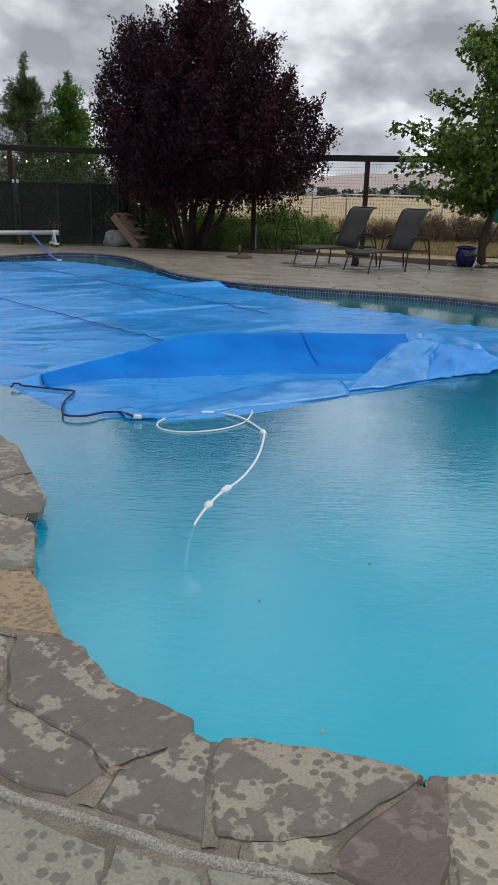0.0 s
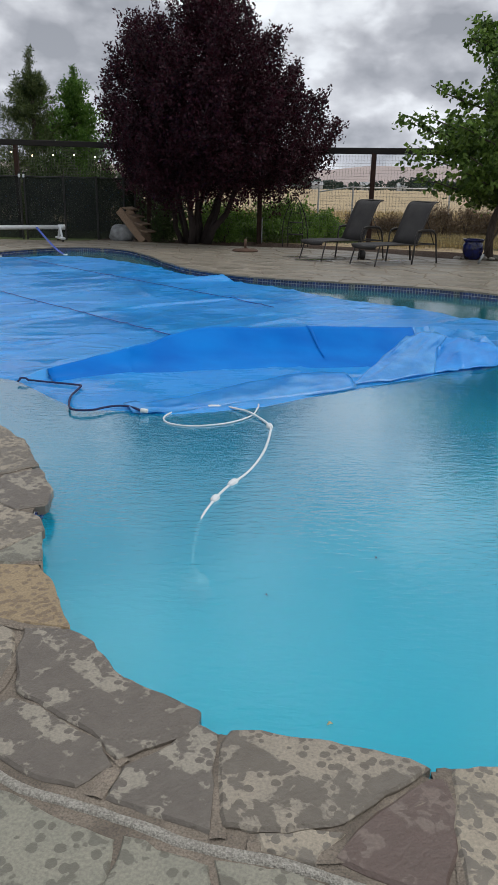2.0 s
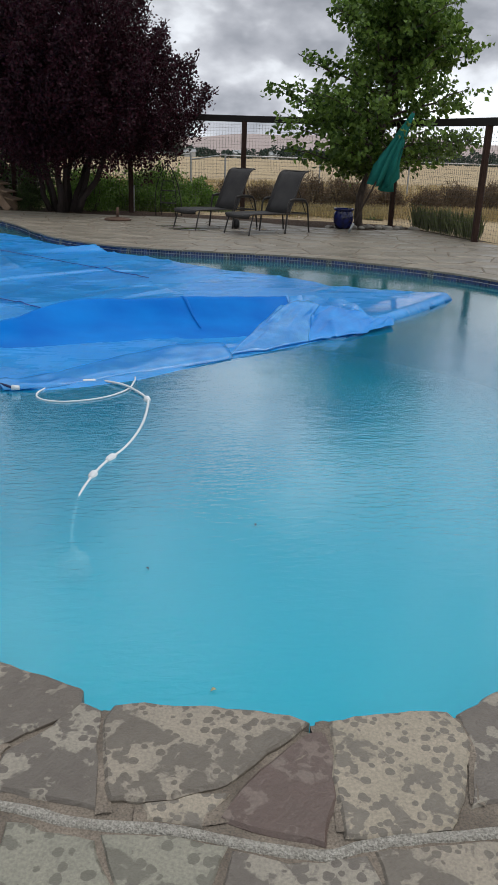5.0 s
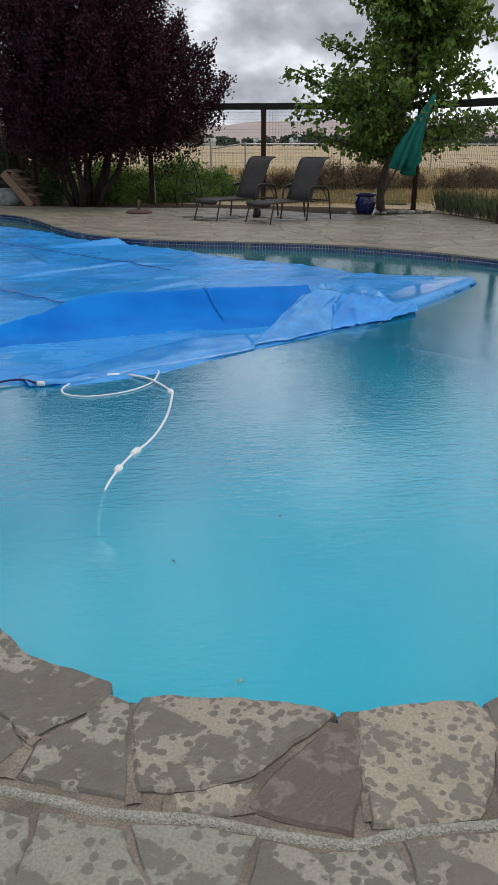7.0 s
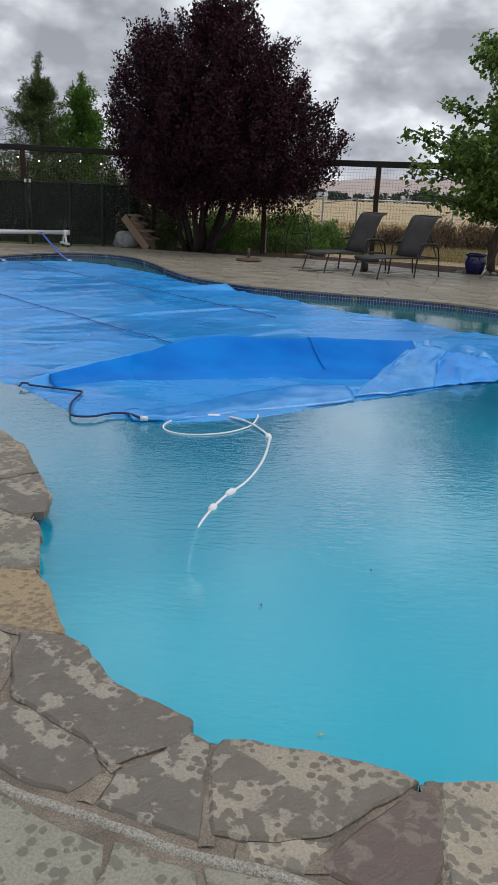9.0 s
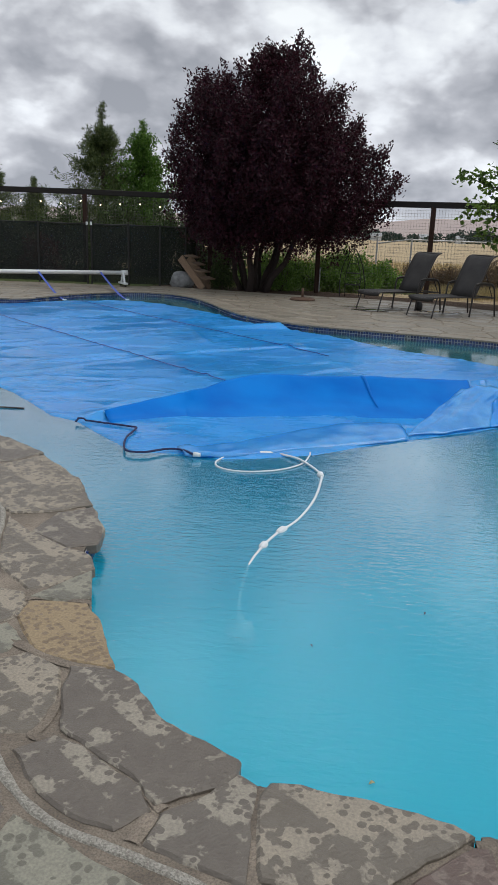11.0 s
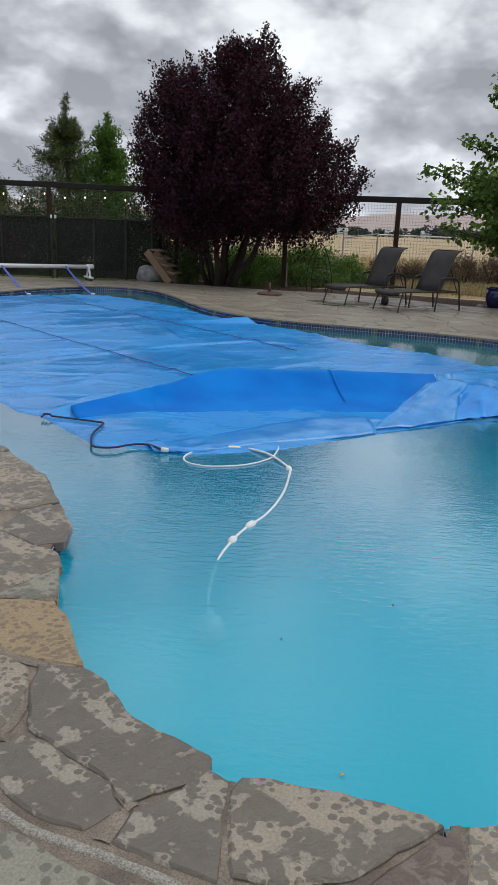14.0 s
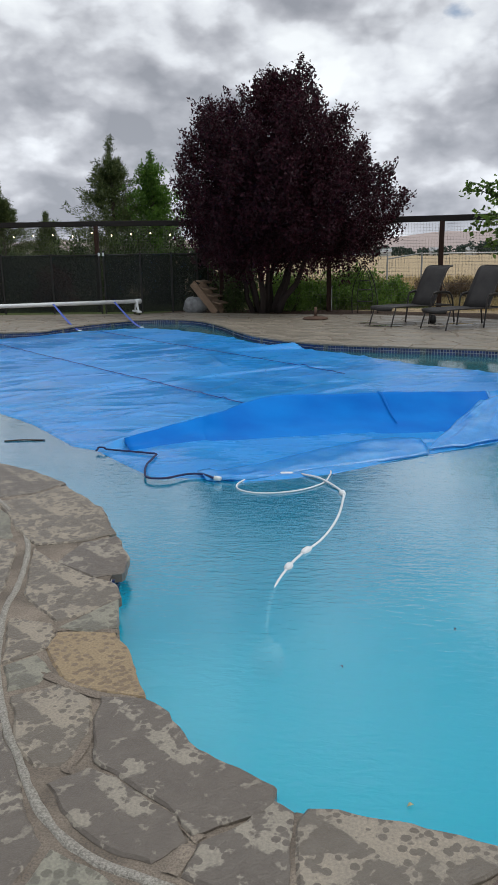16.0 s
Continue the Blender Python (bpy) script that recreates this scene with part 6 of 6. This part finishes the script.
# ---- lounge chairs ----
def chaise(at):
    """A sling chaise: u runs from foot to head, s across."""
    root = thing("chaise_lounge", "dark bronze patio chaise lounge with black woven sling, back raised", "lounge chair", "lounge chairs on the deck", at)
    W = 0.33
    def sheet(profile, half, name, label=""):
        vs, fs = [], []
        for i, (u, z) in enumerate(profile):
            for k in range(7):
                y = -half + 2 * half * k / 6
                sag = -0.018 * (1 - (2 * k / 6 - 1) ** 2)
                vs.append((u, y, z + sag))
        for i in range(len(profile) - 1):
            for k in range(6):
                a = i * 7 + k
                fs.append((a, a + 1, a + 8, a + 7))
        ob = part(name, (vs, fs), M["sling"], root, label, smooth=True)
        tk = ob.modifiers.new("thickness", "SOLIDIFY")
        tk.thickness = 0.012
    seat = [(0.0, 0.33), (-0.02, 0.375), (0.03, 0.40), (0.2, 0.405), (0.5, 0.40), (0.85, 0.395), (1.18, 0.395)]
    back = [(1.16, 0.40), (1.24, 0.56), (1.36, 0.80), (1.47, 1.02), (1.55, 1.15), (1.62, 1.20), (1.70, 1.215)]
    sheet(seat, W - 0.005, "seat")
    sheet(back, W - 0.005, "backrest")
    for sd in (-1, 1):
        y = sd * W
        part("side_rail", tube(curve([(-0.02, y, 0.36), (0.02, y, 0.395), (0.4, y, 0.40), (1.2, y, 0.39), (1.78, y, 0.375)], 5), 0.016, 8), M["frame_paint"], root, smooth=True)
        part("back_rail", tube(curve([(u, y, z) for u, z in back], 4), 0.016, 8), M["frame_paint"], root, smooth=True)
        part("front_leg", tube(curve([(0.10, y, 0.39), (0.03, y + sd * 0.01, 0.2), (-0.03, y + sd * 0.02, 0.0)], 4), 0.015, 8), M["frame_paint"], root, smooth=True)
        yo = y + sd * 0.035
        arm = part("armrest", tube(curve([(1.02, yo, 0.0), (1.06, yo, 0.32), (1.08, yo, 0.55), (1.13, yo, 0.635), (1.26, yo, 0.655), (1.5, yo, 0.65), (1.63, yo, 0.62), (1.69, yo, 0.52), (1.74, yo, 0.25), (1.78, yo, 0.0)], 5), 0.018, 8), M["frame_paint"], root, "bent tube arm and legs", smooth=True)
        part("arm_pad", tube(curve([(1.11, yo, 0.645), (1.25, yo, 0.672), (1.5, yo, 0.667), (1.62, yo, 0.64)], 4), 0.024, 8), M["frame_paint"], arm, smooth=True)
        part("back_strut", tube([(1.72, y * 0.9, 0.39), (1.42, y * 0.9, 0.92)], 0.010, 6), M["frame_paint"], root)
    for (u, z) in ((0.0, 0.37), (1.18, 0.38), (1.74, 0.38)):
        part("cross_bar", tube([(u, -W, z), (u, W, z)], 0.013, 8), M["frame_paint"], root)
    part("head_bar", tube([(1.69, -W, 1.215), (1.69, W, 1.215)], 0.016, 8), M["frame_paint"], root)
    return root


c1 = chaise(pose(2.19, 15.52, 0.006, 0, 0, 37))
copy_thing(c1, pose(1.21, 16.42, 0.006, 0, 0, 37))
lantern = thing("black_jar", "small black jar standing on the deck under a lounge chair", "jar", at=pose(2.36, 17.0, 0.004))
part("body", lathe([(0.055, 0.0), (0.075, 0.03), (0.075, 0.13), (0.05, 0.17), (0.05, 0.185)], 14), M["iron"], lantern, smooth=True)

for i, (x, y, rx, ry) in enumerate(((1.35, 16.45, 0.42, 0.20), (2.75, 16.75, 0.55, 0.16), (0.95, 17.15, 0.30, 0.14), (2.2, 16.15, 0.25, 0.10))):
    ringp = []
    for k in range(36):
        a = 2 * math.pi * k / 36
        r = 1 + 0.55 * noise.noise(Vector((math.cos(a) * 1.6, math.sin(a) * 1.6, i * 3.1)))
        ringp.append((x + rx * r * math.cos(a), y + ry * r * math.sin(a)))
    n = len(ringp)
    vs = [(px, py, 0.0) for px, py in ringp] + [(x + (px - x) * 0.93, y + (py - y) * 0.93, 0.0075) for px, py in ringp]
    fs = [(k, (k + 1) % n, n + (k + 1) % n, n + k) for k in range(n)] + [tuple(range(n, 2 * n))]
    tagged(mesh_object("puddle", vs, fs, M["puddle"], None, True), "thin rain puddle shining on the flagstones", "puddle", "puddles on the deck")

# ---- pot, umbrella, bed things ----
pot = thing("glazed_pot", "round cobalt blue glazed plant pot with bare soil", "plant pot", at=pose(4.90, 17.5, 0.0))
part("body", lathe([(0.135, 0.0), (0.165, 0.015), (0.21, 0.12), (0.232, 0.23), (0.22, 0.32), (0.195, 0.37), (0.19, 0.385), (0.225, 0.40), (0.235, 0.425), (0.225, 0.445), (0.19, 0.44), (0.185, 0.39)], 28), M["glaze"], pot, smooth=True)
part("soil", lathe([(0.19, 0.385), (0.12, 0.41), (0.02, 0.425)], 20), M["soil"], pot, "dry reddish soil", smooth=True)

umb = thing("closed_umbrella", "closed teal patio umbrella on a dark pole leaning on the tree", "umbrella")
p0, p1 = Vector((4.76, 16.48, 0.0)), Vector((5.92, 16.32, 2.46))
dv = (p1 - p0).normalized()
pole = part("pole", tube([p0, p1], 0.02, 10), M["bark"], umb, "dark wooden pole", smooth=True)
part("ferrule", tube([p0 - dv * 0.0, p0 + dv * 0.22], 0.026, 10), M["pipe"], pole, "grey metal foot sleeve", smooth=True)


def canopy():
    vs, fs = [], []
    sides, rows = 48, 14
    ln = (p1 - p0).length
    s1 = dv.orthogonal().normalized()
    s2 = dv.cross(s1)
    for i in range(rows + 1):
        t = i / rows
        c = p0 + dv * (ln * (0.985 - 0.50 * t))
        c = c + Vector((0.06, 0, -0.10)) * t * t
        R = 0.03 + 0.215 * t ** 1.15 - (0.05 if t > 0.9 else 0)
        for j in range(sides):
            a = 2 * math.pi * j / sides
            fold = 1 + (0.12 + 0.50 * t) * (1 - 2 * abs(math.sin(3.5 * a + 0.9 * math.sin(3 * t)))) + 0.18 * math.sin(3 * a + 4 * t)
            p = c + (s1 * math.cos(a) + s2 * math.sin(a)) * R * fold
            if t > 0.85:
                p = p - dv * 0.20 * (0.5 + 0.5 * math.sin(4 * a + 0.7)) * (t - 0.85) / 0.15
            vs.append(tuple(p))
    for i in range(rows):
        for j in range(sides):
            a, b = i * sides + j, i * sides + (j + 1) % sides
            fs.append((a, b, b + sides, a + sides))
    ob = part("canopy", (vs, fs), M["canvas"], umb, "limp folded teal canvas", smooth=True)
    tk = ob.modifiers.new("thickness", "SOLIDIFY")
    tk.thickness = 0.006
    part("tie", tube([p0 + dv * (ln * 0.80) + (s1 * math.cos(a) + s2 * math.sin(a)) * 0.125 for a in np.linspace(0, 2 * math.pi, 20)], 0.012, 6), M["canvas"], ob, "teal tie strap")


canopy()

base = thing("umbrella_base", "round rusty iron umbrella base with a short stem", "umbrella base", at=pose(-0.22, 18.35, 0.004))
part("disc", lathe([(0.30, 0.0), (0.31, 0.02), (0.27, 0.045), (0.08, 0.06), (0.05, 0.075)], 26), M["rust"], base, smooth=True)
part("socket", tube([(0, 0, 0.05), (0, 0, 0.28)], 0.03, 12), M["rust"], base, smooth=True)

steps = thing("pet_steps", "weathered plank steps tipped over against a boulder", "wooden steps", at=pose(-3.22, 21.0, 0.0, 0, 0, -20))
for y in (-0.24, 0.24):
    part("stringer", block(1.06, 0.04, 0.20, pose(0.0, y, 0.40, 0, 48, 0), 0.006), M["plank"], steps)
for k in range(4):
    t = -0.40 + k * 0.25
    x, z = t * math.cos(radians(48)) + 0.15, 0.40 - t * math.sin(radians(48)) + 0.13
    part("tread", block(0.24, 0.52, 0.035, pose(x, 0, z, 0, 14, 0), 0.006), M["plank"], steps, "pale weathered tread")
bld = tagged(part("boulder", rock(0.30, 3.0, (1.05, 0.8, 0.85), 3, 0.3), M["boulder"], None, smooth=True), "grey rounded boulder in the mulch bed", "boulder")
bld.location = (-3.62, 21.2, 0.14)

trellis = thing("iron_plant_stand", "black wrought-iron plant stand with curled bars", "plant stand", at=pose(1.05, 20.55, -0.04))
part("frame", tube(curve([(-0.32, 0, 0.0), (-0.34, 0, 0.4), (-0.26, 0, 0.85), (-0.02, 0, 1.25), (0.2, 0, 0.9), (0.32, 0, 0.4), (0.34, 0, 0.0)], 8), 0.013, 6), M["iron"], trellis, smooth=True)
for x0, x1 in ((-0.18, -0.1), (0.18, 0.1)):
    part("upright", tube(curve([(x0, 0.02, 0.0), (x0 * 1.1, 0.02, 0.5), (x1, 0.02, 0.95), (0, 0.02, 1.15)], 5), 0.010, 6), M["iron"], trellis, smooth=True)
for z, r in ((0.32, 0.2), (0.62, 0.17), (0.86, 0.12)):
    part("shelf_ring", tube([(r * math.cos(a), r * math.sin(a), z) for a in np.linspace(0, 2 * math.pi, 25)], 0.010, 6, False), M["iron"], trellis, smooth=True)
    for k in (-0.5, 0, 0.5):
        part("shelf_bar", tube([(-r * 0.86, r * k, z), (r * 0.86, r * k, z)], 0.006, 5), M["iron"], trellis)
for sx in (-1, 1):
    part("scroll", tube([(sx * (0.16 + 0.09 * math.cos(a) * (1 - a / 14)), 0, 0.42 + 0.11 * math.sin(a) * (1 - a / 14)) for a in np.linspace(0, 9, 36)], 0.008, 5), M["iron"], trellis, smooth=True)

# loose stones along the bed
rk = []
for i in range(46):
    u = i / 45
    x = 4.55 + 2.1 * u + random.uniform(-0.1, 0.1)
    y = 17.75 + 0.15 * math.sin(5 * u) + random.uniform(-0.22, 0.22) + 0.1 * u
    if math.hypot(x - 4.90, y - 17.5) < 0.32 or math.hypot(x - 5.4, y - 17.9) < 0.18:
        continue
    r = random.uniform(0.045, 0.105)
    ob = tagged(part("river_stone", rock(r, i * 1.9, (1.2, 1, 0.62), 1, 0.3), M["cobble"], None, smooth=True), "pale rounded river stone edging the bed", "stone", "stones edging the bed")
    ob.location = (x, y, r * 0.42 - 0.03)
    ob.rotation_euler = (0, 0, random.uniform(0, 6))

# ---- string lights along the left rail ----
string = thing("string_lights", "string of small warm glowing bulbs along the fence rail", "string lights")
wire, bulbs = [], []
xs = np.linspace(-9.6, -3.3, 12)
for i, x in enumerate(xs):
    y = 22.2 - 0.12 - max(0, (-6.65 - x) * 0.07)
    wire.append((x - 0.26, y, 2.36 - 0.02 * (i % 2)))
    drop = 0.12 + 0.10 * abs(math.sin(i * 1.9))
    wire.append((x, y, 2.40 - drop))
    bulbs.append((x, y, 2.40 - drop))
part("cable", tube(curve(wire, 4), 0.005, 5), M["iron"], string)
for (x, y, z) in bulbs:
    sock = part("bulb_socket", tube([(x, y, z + 0.0), (x, y, z - 0.035)], 0.014, 6), M["iron"], string)
    b = part("bulb", lathe([(0.006, 0.0), (0.016, -0.018), (0.018, -0.034), (0.007, -0.05)], 10), M["bulb"], sock, "warm glowing bulb", smooth=True)
    b.location = (x, y, z - 0.03)

# ---- litter on the water and by the coping ----
def leaf_litter(x, y, turn, size, mat, label):
    vs, fs = [], []
    for i in range(7):
        t = i / 6
        w = size * 0.32 * math.sin(math.pi * min(0.98, t * 0.95 + 0.03))
        z = 0.004 + 0.006 * math.sin(3 * t)
        vs += [(size * (t - 0.5), -w, z + 0.003), (size * (t - 0.5), 0, z), (size * (t - 0.5), w, z + 0.003)]
        if i:
            a = (i - 1) * 3
            fs += [(a, a + 1, a + 4, a + 3), (a + 1, a + 2, a + 5, a + 4)]
    ob = mesh_object("fallen_leaf", vs, fs, M[mat], None, True)
    ob.matrix_world = pose(x, y, WATER, 0, 0, turn)
    return tagged(ob, label, "leaf", "leaves on the water")


leaf_litter(0.31, 1.98, 20, 0.02, "straw", "small yellow leaf floating on the water")
leaf_litter(0.62, 3.1, 70, 0.016, "plum_leaf", "small dark leaf floating on the water")
leaf_litter(0.12, 2.75, 130, 0.014, "plum_leaf", "small dark leaf floating on the water")
leaf_litter(1.25, 4.2, 10, 0.02, "plum_leaf", "small dark leaf floating on the water")
twig = thing("floating_twig", "thin dark twig floating beside the cover", "twig")
part("stick", tube(curve([(-2.86, 6.42, WATER + 0.004), (-2.7, 6.46, WATER + 0.008), (-2.5, 6.47, WATER + 0.005)], 5), 0.007, 6), M["bark"], twig, smooth=True)
